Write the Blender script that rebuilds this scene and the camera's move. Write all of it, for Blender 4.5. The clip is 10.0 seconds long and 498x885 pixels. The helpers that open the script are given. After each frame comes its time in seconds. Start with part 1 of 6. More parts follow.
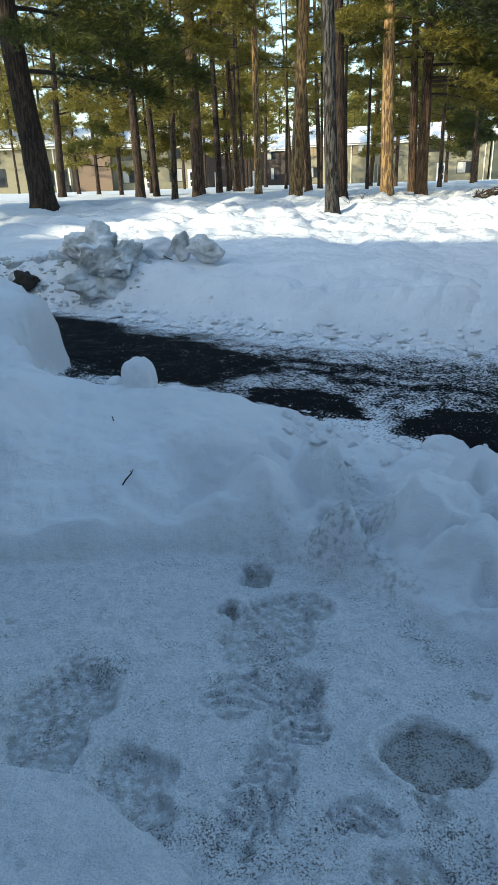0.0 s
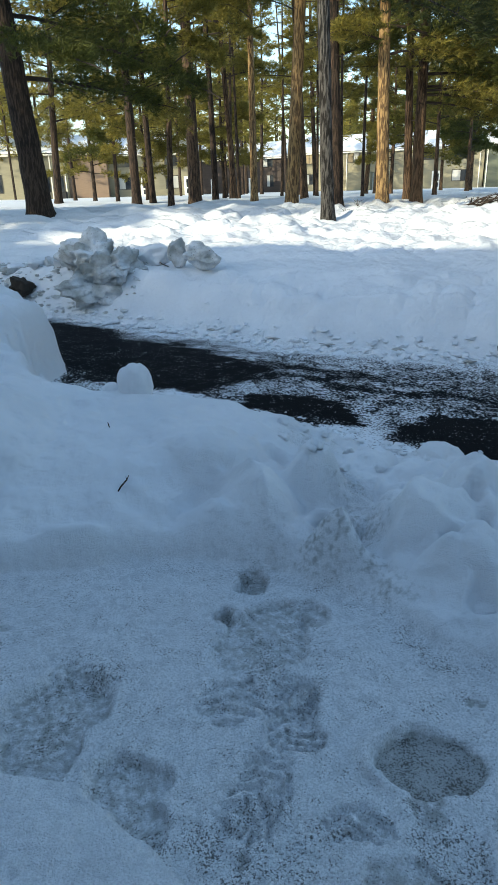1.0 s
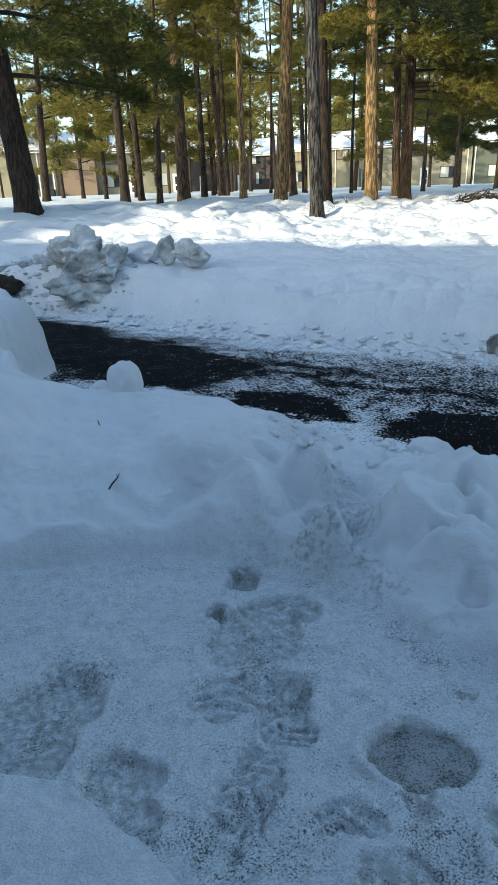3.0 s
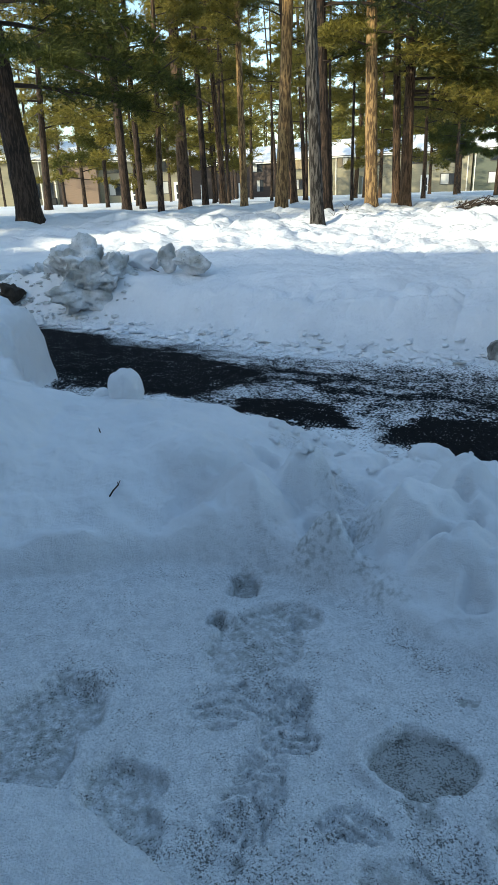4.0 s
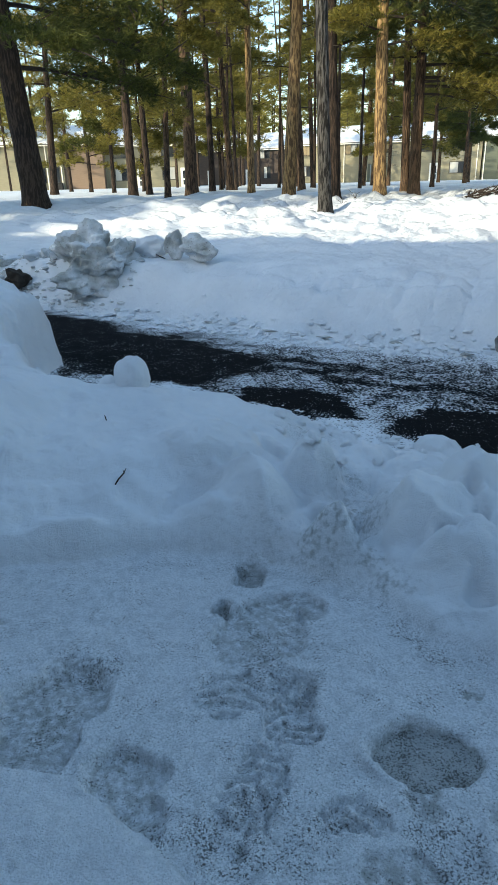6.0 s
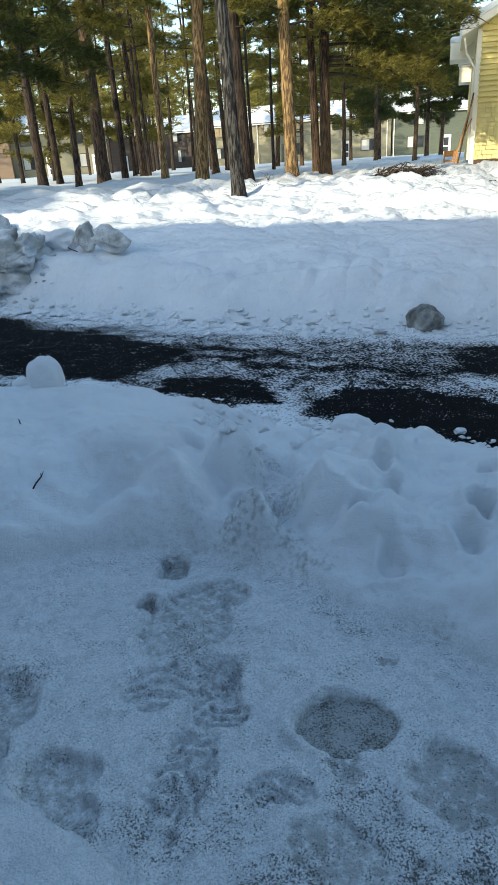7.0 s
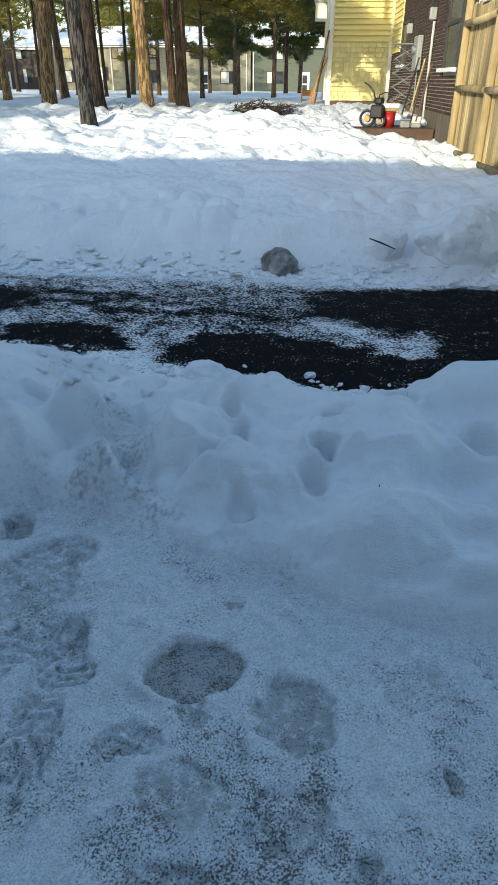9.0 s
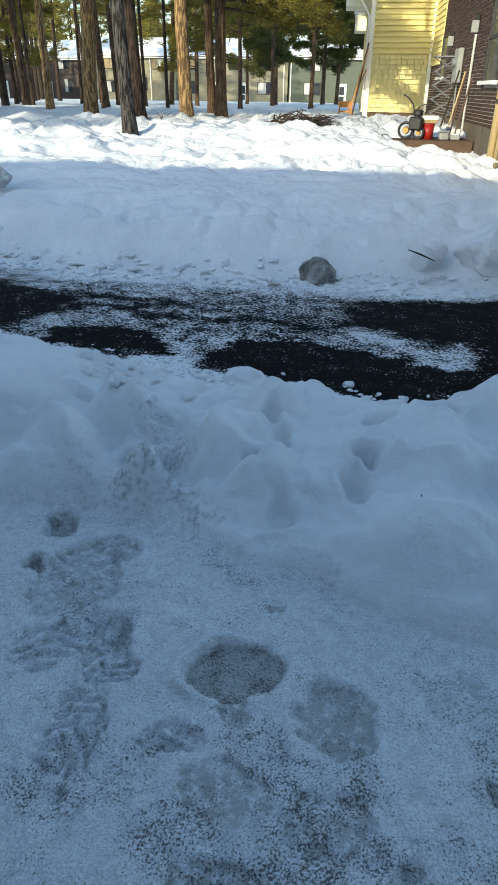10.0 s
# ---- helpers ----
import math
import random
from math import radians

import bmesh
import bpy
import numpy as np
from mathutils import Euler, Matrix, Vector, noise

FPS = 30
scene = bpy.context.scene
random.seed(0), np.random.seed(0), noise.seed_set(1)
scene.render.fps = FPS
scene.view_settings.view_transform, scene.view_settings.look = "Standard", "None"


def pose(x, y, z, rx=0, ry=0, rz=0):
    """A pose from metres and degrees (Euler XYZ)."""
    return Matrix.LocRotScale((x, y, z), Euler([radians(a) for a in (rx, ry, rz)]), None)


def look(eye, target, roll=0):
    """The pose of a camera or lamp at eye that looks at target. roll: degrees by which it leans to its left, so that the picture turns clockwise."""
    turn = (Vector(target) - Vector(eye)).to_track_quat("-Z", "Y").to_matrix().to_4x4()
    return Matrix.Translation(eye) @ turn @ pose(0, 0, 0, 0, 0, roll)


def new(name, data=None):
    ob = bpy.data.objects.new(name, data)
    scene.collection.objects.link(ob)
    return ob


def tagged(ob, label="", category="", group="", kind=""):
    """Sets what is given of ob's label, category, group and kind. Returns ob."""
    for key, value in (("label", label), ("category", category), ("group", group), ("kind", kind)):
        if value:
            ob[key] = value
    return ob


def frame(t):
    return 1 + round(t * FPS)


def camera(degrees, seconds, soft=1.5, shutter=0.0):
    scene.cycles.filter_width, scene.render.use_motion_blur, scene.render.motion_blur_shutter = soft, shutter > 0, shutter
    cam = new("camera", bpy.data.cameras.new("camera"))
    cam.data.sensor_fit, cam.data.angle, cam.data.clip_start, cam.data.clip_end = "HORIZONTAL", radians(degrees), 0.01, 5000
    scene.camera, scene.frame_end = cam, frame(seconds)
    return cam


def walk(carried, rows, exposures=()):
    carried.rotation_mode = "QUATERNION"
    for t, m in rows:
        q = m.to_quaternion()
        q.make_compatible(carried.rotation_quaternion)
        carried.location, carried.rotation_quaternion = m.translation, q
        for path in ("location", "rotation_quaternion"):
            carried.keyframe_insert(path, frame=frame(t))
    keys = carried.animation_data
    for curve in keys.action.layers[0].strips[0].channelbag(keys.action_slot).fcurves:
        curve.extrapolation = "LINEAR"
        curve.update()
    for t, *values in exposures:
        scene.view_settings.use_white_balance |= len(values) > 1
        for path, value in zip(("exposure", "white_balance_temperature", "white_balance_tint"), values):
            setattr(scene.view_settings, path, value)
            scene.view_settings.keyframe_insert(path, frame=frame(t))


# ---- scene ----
cam = camera(42.0, 10.0, soft=0.85)
PATH = [
    (0, (0.025, -0.052, 1.472), (0.248, 1.785, 0.713), -1.9),
    (0.5, (0.026, -0.052, 1.472), (0.254, 1.785, 0.716), -1.8),
    (1, (0.026, -0.055, 1.475), (0.263, 1.787, 0.733), -1.7),
    (1.5, (0.021, -0.057, 1.476), (0.265, 1.787, 0.743), -1.6),
    (2, (0.031, -0.063, 1.477), (0.271, 1.785, 0.752), -2.1),
    (3.5, (0.026, -0.056, 1.47), (0.296, 1.775, 0.712), -1.7),
    (4, (0.033, -0.06, 1.472), (0.293, 1.784, 0.742), -2.1),
    (4.5, (0.014, -0.064, 1.478), (0.283, 1.788, 0.772), -1.5),
    (5, (0.025, -0.066, 1.478), (0.289, 1.788, 0.776), -1.7),
    (6.5, (0.023, -0.043, 1.468), (0.264, 1.776, 0.673), -1.4),
    (6.8, (0.073, -0.057, 1.462), (0.480, 1.730, 0.659), -2.1),
    (7, (0.106, -0.096, 1.51), (0.538, 1.68, 0.697), -3.5),
    (7.2, (0.109, -0.105, 1.505), (0.573, 1.653, 0.672), -3.7),
    (7.5, (0.115, -0.08, 1.519), (0.606, 1.602, 0.556), -1.9),
    (7.8, (0.177, -0.085, 1.508), (0.853, 1.564, 0.601), -0.3),
    (8, (0.198, -0.097, 1.524), (0.897, 1.516, 0.569), -0.5),
    (8.5, (0.201, -0.083, 1.511), (0.96, 1.487, 0.533), 0.3),
    (9, (0.203, -0.083, 1.508), (0.978, 1.48, 0.531), 0.4),
    (9.5, (0.196, -0.081, 1.51), (0.992, 1.474, 0.536), 0.5),
    (10, (0.133, -0.082, 1.511), (0.84, 1.526, 0.556), 0.8),
]
STOPS, KELVIN, TINT = 1.22, 6250, 0
walk(cam, [(t, look(eye, target, roll)) for t, eye, target, roll in PATH], exposures=[(0, STOPS, KELVIN, TINT), (10, STOPS, KELVIN, TINT)])

# ---- world and sun: low winter sun, behind and to the walker's side ----
SUN_AZ, SUN_EL = 240.0, 17.5
sky_world = bpy.data.worlds.new("sky")
scene.world = sky_world
sky_world.use_nodes = True
sky = sky_world.node_tree.nodes.new("ShaderNodeTexSky")
sky.sky_type, sky.sun_disc = "NISHITA", False
sky.sun_elevation, sky.sun_rotation = radians(SUN_EL), radians(SUN_AZ)
sky_world.node_tree.links.new(sky.outputs["Color"], sky_world.node_tree.nodes["Background"].inputs["Color"])
sky_world.node_tree.nodes["Background"].inputs["Strength"].default_value = 0.15
sun = new("sun", bpy.data.lights.new("sun", "SUN"))
sun.data.energy, sun.data.angle, sun.data.color = 2.5, radians(0.5), (1.0, 0.85, 0.63)
to_sun = Vector((math.sin(radians(SUN_AZ)) * math.cos(radians(SUN_EL)), math.cos(radians(SUN_AZ)) * math.cos(radians(SUN_EL)), math.sin(radians(SUN_EL))))
sun.matrix_world = look(to_sun * 50, (0, 0, 0))

# the grid of the place: r runs along the lane, s away from the walker
UX, UY = 0.512, 0.859
HEAD = math.degrees(math.atan2(-UX, UY))


def world(r, s, z=0.0):
    return Vector((UY * r + UX * s, -UX * r + UY * s, z))


def rs(x, y):
    return UY * x - UX * y, UX * x + UY * y


def sstep(a, b, x):
    t = np.clip((x - a) / (b - a), 0, 1)
    return t * t * (3 - 2 * t)


def hash2(i, j, seed):
    n = (i.astype(np.int64) * 374761393 + j.astype(np.int64) * 668265263 + seed * 974634777) & 0xFFFFFFFF
    n = ((n ^ (n >> 13)) * 1274126177) & 0xFFFFFFFF
    return ((n ^ (n >> 16)) & 0xFFFF) / 65535.0


def vnoise(x, y, seed=0):
    """Smooth noise from -1 to 1."""
    i, j = np.floor(x), np.floor(y)
    fx, fy = x - i, y - j
    fx, fy = fx * fx * fx * (fx * (6 * fx - 15) + 10), fy * fy * fy * (fy * (6 * fy - 15) + 10)
    a, b, c, d = hash2(i, j, seed), hash2(i + 1, j, seed), hash2(i, j + 1, seed), hash2(i + 1, j + 1, seed)
    return 2 * (a + (b - a) * fx + (c - a) * fy + (a - b - c + d) * fx * fy) - 1


def fbm(x, y, seed=0, octaves=4):
    total, amp = 0, 1.0
    for o in range(octaves):
        total = total + amp * vnoise(x * 2 ** o + 17.3 * o, y * 2 ** o - 9.1 * o, seed + o)
        amp *= 0.5
    return total / 1.9


def blob(r, s, r0, s0, a, b, turn=0.0):
    """1 inside a soft ellipse, 0 outside."""
    c, d = math.cos(math.radians(turn)), math.sin(math.radians(turn))
    p, q = ((r - r0) * c + (s - s0) * d) / a, ((s - s0) * c - (r - r0) * d) / b
    return 1 - sstep(0.84, 1.14, (np.abs(p) ** 2.7 + np.abs(q) ** 2.7) ** (1 / 2.7))


def near_foot(r):
    return np.interp(r, [-4, -2.2, -1.85, -1.58, -1.28, -1.04, -0.76, -0.51, -0.29, -0.1, 0.2, 0.37, 0.55, 0.86, 1.6, 4], [1.25, 1.45, 1.64, 1.79, 1.98, 2.04, 2.08, 2.04, 1.96, 1.82, 1.76, 1.64, 1.57, 1.51, 1.4, 1.2])


def near_edge(r):
    return np.interp(r, [-7, -4.3, -3.72, -3.48, -2.9, -2.3, -1.8, -1.2, -0.6, -0.1, 0.2, 0.5, 0.9, 1.6, 4], [5.0, 4.75, 4.55, 3.75, 3.45, 3.5, 3.75, 3.70, 3.55, 3.46, 3.36, 3.28, 3.25, 3.1, 3.1])


def far_foot(r):
    return np.interp(r, [-12, -6, -5.0, -4.0, -3.0, -2.2, 0, 3, 12], [7.0, 6.8, 6.62, 6.5, 6.25, 6.0, 5.95, 5.95, 5.95])


BOOT_PRINTS = [  # r, s, turn, depth, wet, spacing of the tread, reach every 60 degrees
    (-0.05, 1.345, 20, 0.024, 1.15, 0, (0.185, 0.115, 0.125, 0.14, 0.115, 0.095)),
    (0.27, 1.225, 0, 0.015, 0.75, 0, (0.11, 0.115, 0.135, 0.13, 0.11, 0.125)),
    (-1.10, 1.05, 20, 0.034, 0.55, 0, (0.10, 0.26, 0.21, 0.12, 0.15, 0.18)),
    (-0.72, 0.98, 12, 0.026, 0.46, 0, (0.06, 0.08, 0.14, 0.16, 0.09, 0.17)),
    (-0.67, 1.70, 20, 0.026, 0.50, 0, (0.17, 0.22, 0.12, 0.145, 0.25, 0.19)),
    (-0.62, 1.36, 0, 0.016, 0.40, 0.055, (0.11, 0.12, 0.12, 0.12, 0.10, 0.09)),
    (-0.43, 1.35, 30, 0.028, 0.50, 0.042, (0.07, 0.12, 0.06, 0.08, 0.12, 0.11)),
]
SCUFFED = [  # the same, worn thin
    (0.00, 0.97, 0, 0.010, 0.58, 0, (0.11, 0.085, 0.10, 0.125, 0.095, 0.075)),
    (0.26, 0.92, 0, 0.010, 0.60, 0, (0.10, 0.11, 0.12, 0.11, 0.09, 0.11)),
    (-0.45, 1.10, -20, 0.013, 0.40, 0.05, (0.10, 0.11, 0.14, 0.09, 0.10, 0.16)),
    (-0.48, 1.47, -35, 0.014, 0.30, 0.033, (0.08, 0.07, 0.07, 0.08, 0.07, 0.07)),
    (-0.18, 1.095, 10, 0.012, 0.35, 0.032, (0.09, 0.06, 0.06, 0.09, 0.05, 0.05)),
    (-1.16, 1.27, 20, 0.010, 0.35, 0, (0.12, 0.05, 0.05, 0.1, 0.05, 0.05)),
]
MARKS = [  # r, s, half width, half length, turn, depth, wet: small notches, melt spots
    (-0.835, 1.99, 0.07, 0.075, 18, 0.055, 0.80), (-0.835, 1.745, 0.036, 0.05, 15, 0.045, 1.0), (-0.55, 1.87, 0.05, 0.08, 15, 0.030, 0.5), (0.655, 1.055, 0.022, 0.034, 0, 0.012, 0.9),
    (0.66, 1.35, 0.04, 0.10, 30, 0.006, 0.3), (0.06, 1.62, 0.03, 0.02, 0, 0.006, 0.7), (0.81, 1.42, 0.03, 0.04, 0, 0.008, 0.55), (-0.40, 0.925, 0.014, 0.016, 0, 0.010, 1.0), (-1.55, 1.39, 0.02, 0.02, 0, 0.008, 0.8),
    (0.43, 0.83, 0.04, 0.04, 0, 0.01, 0.75), (-0.02, 0.77, 0.12, 0.04, 0, 0.012, 0.7), (-0.02, 1.21, 0.05, 0.05, 0, 0.008, 0.6),
]
SCUFFS = [  # r, s, half width, half length, turn, how much grit
    (0.05, 1.12, 0.13, 0.09, -20, 0.32), (0.22, 1.03, 0.16, 0.10, 0, 0.32), (0.25, 0.85, 0.17, 0.10, 0, 0.35), (0.02, 0.82, 0.25, 0.09, 0, 0.39), (-0.35, 0.98, 0.16, 0.12, 20, 0.24),
    (-0.55, 0.90, 0.12, 0.08, 0, 0.28), (0.62, 1.32, 0.16, 0.08, -30, 0.24), (0.75, 1.10, 0.12, 0.12, 0, 0.24), (-0.10, 1.80, 0.12, 0.08, -30, 0.24), (-1.15, 1.32, 0.12, 0.06, 0, 0.24), (-1.0, 0.72, 0.15, 0.06, 0, 0.28),
    (0.55, 0.86, 0.2, 0.1, 0, 0.24), (-0.55, 1.55, 0.15, 0.2, 0, 0.17),
]
MOUNDS = [  # r, s, radius, height: soft heaps on the near banks
    (-0.76, 2.60, 0.15, 0.10), (-0.53, 2.12, 0.155, 0.105), (-0.24, 2.40, 0.17, 0.09), (-1.10, 2.16, 0.16, 0.05), (-0.10, 2.70, 0.14, 0.06), (-1.55, 1.78, 0.18, 0.07), (-1.25, 2.55, 0.22, 0.05),
    (0.0, 2.18, 0.16, 0.06), (0.55, 2.45, 0.30, 0.05), (0.55, 1.86, 0.22, 0.06), (1.05, 2.85, 0.32, 0.08), (0.9, 1.80, 0.25, 0.04), (-3.9, 4.0, 0.6, 0.08), (-2.5, 2.3, 0.4, 0.06), (0.05, 3.1, 0.2, 0.05),
]
PITS = [  # r, s, half width, half length, depth: holes and hollows trodden or melted into the near banks
    (0.35, 2.30, 0.060, 0.060, 0.075), (0.31, 2.14, 0.075, 0.060, 0.05), (0.03, 2.02, 0.045, 0.05, 0.03), (0.70, 2.62, 0.085, 0.075, 0.07), (0.39, 2.57, 0.065, 0.065, 0.045), (-0.08, 2.56, 0.05, 0.06, 0.05),
    (-0.03, 2.42, 0.045, 0.05, 0.04), (0.88, 2.92, 0.08, 0.06, 0.05), (1.0, 2.36, 0.10, 0.09, 0.06), (-0.07, 2.25, 0.05, 0.05, 0.045), (-0.61, 2.34, 0.06, 0.05, 0.06), (0.86, 2.10, 0.20, 0.15, 0.05),
    (-1.17, 1.98, 0.07, 0.05, 0.05), (-0.93, 2.02, 0.09, 0.06, 0.05), (-1.46, 1.66, 0.12, 0.05, 0.045), (0.55, 2.75, 0.06, 0.05, 0.035), (-1.02, 2.72, 0.06, 0.05, 0.03),
]


def trodden(r, s, walk_z):
    """Boot prints, scuffs and melt spots pressed into the packed snow: height, wetness, extra grit."""
    warp_r = 0.050 * fbm(r / 0.11, s / 0.11, 61, 4) + 0.012 * fbm(r / 0.022, s / 0.022, 67, 2)
    warp_s = 0.050 * fbm(r / 0.11, s / 0.11, 65, 4) + 0.012 * fbm(r / 0.022, s / 0.022, 69, 2)
    wet, dirt = 0 * r, 0 * r
    for n, (r0, s0, turn, deep, w, tread, reach) in enumerate(BOOT_PRINTS + SCUFFED):
        c, d = math.cos(math.radians(turn)), math.sin(math.radians(turn))
        k = 0.45 if n == 0 else 1.0
        u, v = (r + k * warp_r - r0) * c + (s + k * warp_s - s0) * d, (s + k * warp_s - s0) * c - (r + k * warp_r - r0) * d
        far = np.hypot(u, v) / np.interp(np.degrees(np.arctan2(v, u)) % 360, [0, 60, 120, 180, 240, 300, 360], list(reach) + [reach[0]])
        e = 1 - sstep(0.88, 1.03, far)
        lip = np.exp(-((far - (1.17 if n == 0 else 1.12)) / (0.15 if n == 0 else 0.09)) ** 2) * np.clip(0.2 + (v - 1.2 * u) / 0.12, 0, 1.2)
        ribs = sstep(0.1, 0.6, np.sin(6.2832 * (v + 0.5 * np.abs(u)) / tread)) if tread else 0.0
        walk_z = walk_z - deep * e + (0.75 if n == 0 else 0.3) * deep * lip + 0.014 * ribs * e
        dirt = np.maximum(dirt, 0.15 * w * e) - 0.6 * np.clip(lip, 0, 1) * min(1, deep / 0.022) - 0.35 * ribs * e
        wet = np.maximum(wet, w * e * (1 - 0.95 * ribs)) * (1 - (0.8 if n == 0 else 0.25) * np.clip(lip, 0, 1))
    for r0, s0, a, b, turn, deep, w in MARKS:
        e = blob(r + 0.7 * warp_r, s + 0.7 * warp_s, r0, s0, a, b, turn)
        walk_z, wet = walk_z - deep * e, np.maximum(wet, w * e)
    for r0, s0, a, b, turn, k in SCUFFS:
        e = blob(r + 2.0 * warp_r, s + 2.0 * warp_s, r0, s0, a, b, turn)
        dirt = dirt + k * e
        walk_z = walk_z - 0.010 * e * np.clip(vnoise(r / 0.03, s / 0.03, 57), 0, 1)
    # slab of thicker crust
    line = np.interp(r, [-2, -1.11, -0.96, -0.89, -0.62, -0.48, -0.4], [0.8, 0.88, 0.92, 0.93, 0.86, 0.80, 0.3]) + 0.12 * warp_s
    crust = sstep(0.0, 0.012, line - s)
    return walk_z + 0.030 * crust, wet * (1 - crust), np.clip(dirt, -0.6, 0.6) * (1 - crust) - 0.25 * crust


def heaps(r, s):
    """Soft heaps, a broken wedge and pits on the near banks."""
    soft_r, soft_s = r + 0.06 * fbm(r / 0.2, s / 0.2, 75, 3), s + 0.06 * fbm(r / 0.2, s / 0.2, 77, 3)
    out = 0 * r
    for r0, s0, a, hgt in MOUNDS:
        out = out + 2.0 * hgt * (1 - sstep(0.25, 1.25, np.hypot(soft_r - r0, soft_s - s0) / a))
    side = np.maximum(np.maximum(0.55 * (-r - 0.93) - 0.75 * (s - 2.33), 0.65 * (r + 0.93) + 0.15 * (s - 2.33)), 1.5 * (s - 2.36))
    out = out + np.clip(0.19 - 1.2 * side - 0.2 * np.hypot(r + 0.88, s - 2.3), 0, 0.17)
    for r0, s0, a, b, deep in PITS:
        k = np.hypot((soft_r - r0) / a, (soft_s - s0) / b)
        out = out - 1.8 * deep * (1 - sstep(0.45, 1.15, k)) + 0.25 * deep * np.exp(-((k - 1.45) / 0.3) ** 2)
    return out


def yard(r, s):
    z = np.interp(s, [5, 8, 11, 15, 26, 42, 95, 200], [0.42, 0.56, 0.69, 0.76, 0.79, 0.6, 0.15, 0.1])
    z = z - 0.30 * sstep(-0.5, 2.6, r) * np.exp(-((s - 13.5) / 4.0) ** 2)
    z = z - 0.20 * sstep(0.6, 1.5, r) * np.exp(-((s - 14.6) / 1.5) ** 2)
    lumps = 0.085 * fbm(r / 1.5, s / 1.1, 11, 4) + 0.17 * np.abs(fbm(r / 0.8 + 3, s / 0.62, 21, 3)) * sstep(8.3, 9.6, s) - 0.07 + (0.13 * np.abs(fbm(r / 0.75, s / 0.36, 25, 2)) + 0.06 * np.abs(fbm(r / 0.28, s / 0.2, 27, 2)) + 0.03 * fbm(r / 0.12, s / 0.12, 29, 2)) * sstep(8.5, 9.6, s)
    lumps = lumps + 0.10 * fbm(r / 5.0, s / 4.0, 31, 2)
    ridges = 0.26 * np.clip(fbm(r / 1.3 + 4, s / 0.55, 35, 3), 0, 1) * sstep(9.0, 10.5, s) * (1 - sstep(16, 24, s))
    return z + ridges + 1.15 * lumps * (1 - 0.75 * sstep(22, 45, s)) * sstep(6.5, 9, s)


def terrain(r, s):
    """Height of the snow, wetness of trodden ice plus the bank toe's painted shade, grit."""
    r, s = np.asarray(r, float), np.asarray(s, float)
    wob = 0.06 * fbm(r / 0.45, s / 0.45, 41, 3)
    ground = -0.09 + 0 * r
    # packed snow of the walk
    walk_z = 0.014 * fbm(r / 0.35, s / 0.35, 51, 4) + 0.006 * fbm(r / 0.05, s / 0.05, 55, 3)
    wet, dirt, heap = 0 * r, 0 * r, 0 * r
    here = (np.abs(r) < 1.9) & (s > 0.5) & (s < 2.3)
    if here.any():
        walk_z[here], wet[here], dirt[here] = trodden(r[here], s[here], walk_z[here])
    here = (r > -4.6) & (r < 1.7) & (s > 1.3) & (s < 4.8)
    if here.any():
        heap[here] = heaps(r[here], s[here])
    # near bank: a steep toe coloured for dirt and shade, then a long soft slope
    foot = near_foot(r) + 0.7 * wob
    edge = near_edge(r + 0.14 * fbm(r / 0.3, s / 0.22, 43, 3) * (r < -2.6)) + 0.9 * wob
    top = np.interp(r, [-6, -4.2, -3.4, -2.6, -1.9, -1.4, -1.0, -0.75, -0.5, -0.3, -0.05, 0.4, 1.0, 1.6, 4], [0.56, 0.55, 0.45, 0.40, 0.34, 0.27, 0.20, 0.13, 0.10, 0.14, 0.18, 0.20, 0.24, 0.29, 0.30])
    wide = np.interp(r, [-2, -1.2, -0.8, 0, 1], [0.80, 0.62, 0.45, 0.60, 0.75])
    rise = 0.36 * sstep(-0.01, 0.11, s - foot) + 0.64 * sstep(0.0, 1.0, (s - foot) / wide)
    fall = 1 - sstep(-0.62, 0.02, s - edge) * np.interp(r, [-4.5, -3.6, -2.6, -2.0, -1.5, 0.2, 1.2, 2], [0.2, 0.2, 0.5, 0.72, 0.85, 0.85, 0.5, 0.4])
    drop = 1 - sstep(np.interp(r, [-3.2, -2.6], [-0.24, -0.16]), 0.10, s - edge + 0.05 * fbm(r / 0.11, s / 0.11, 73, 2) + 0.30 * fbm(r / 0.3, s / 0.25, 74, 3) * (r < -2.8))
    bump = 0.075 * fbm(r / 0.65, s / 0.55, 71, 3) + 0.060 * fbm(r / 0.24, s / 0.21, 81, 3) - 0.09 * np.clip(vnoise(r / 0.20 + 9, s / 0.17, 89) - 0.35, 0, 1) + 0.008 * fbm(r / 0.04, s / 0.04, 87, 2)
    bump = bump * np.interp(r, [-4.0, -3.0, -2.2, -1.5, -1.1], [1.7, 1.1, 0.75, 0.8, 1.0])
    trod = np.exp(-((r - np.interp(s, [2.2, 2.4, 2.7, 3.0, 3.3], [-0.52, -0.48, -0.58, -0.95, -0.95])) / 0.15) ** 2) * sstep(2.15, 2.3, s) * (1 - sstep(3.15, 3.4, s))
    bump = bump + heap + 0.07 * np.abs(vnoise(r / 0.14, s / 0.12, 85)) * np.exp(-((r + 0.45) / 0.55) ** 2) * (s > 2.1)
    bump = bump - trod * (0.05 + 0.03 * np.abs(fbm(r / 0.09, s / 0.05, 79, 3)))
    bank = (top * rise * fall + bump * sstep(0.0, 0.18, s - foot)) * drop - 0.09 * (1 - drop)
    inside = sstep(-0.02, 0.05, s - foot)
    near = walk_z * (1 - inside) + np.maximum(bank, walk_z * drop - 0.09 * (1 - drop)) * inside
    # far bank and the yard behind it
    foot2 = far_foot(r) + 0.8 * wob
    climb = sstep(0.0, 0.55, s - foot2) * 0.72 + 0.28 * sstep(0.3, 1.9, s - foot2)
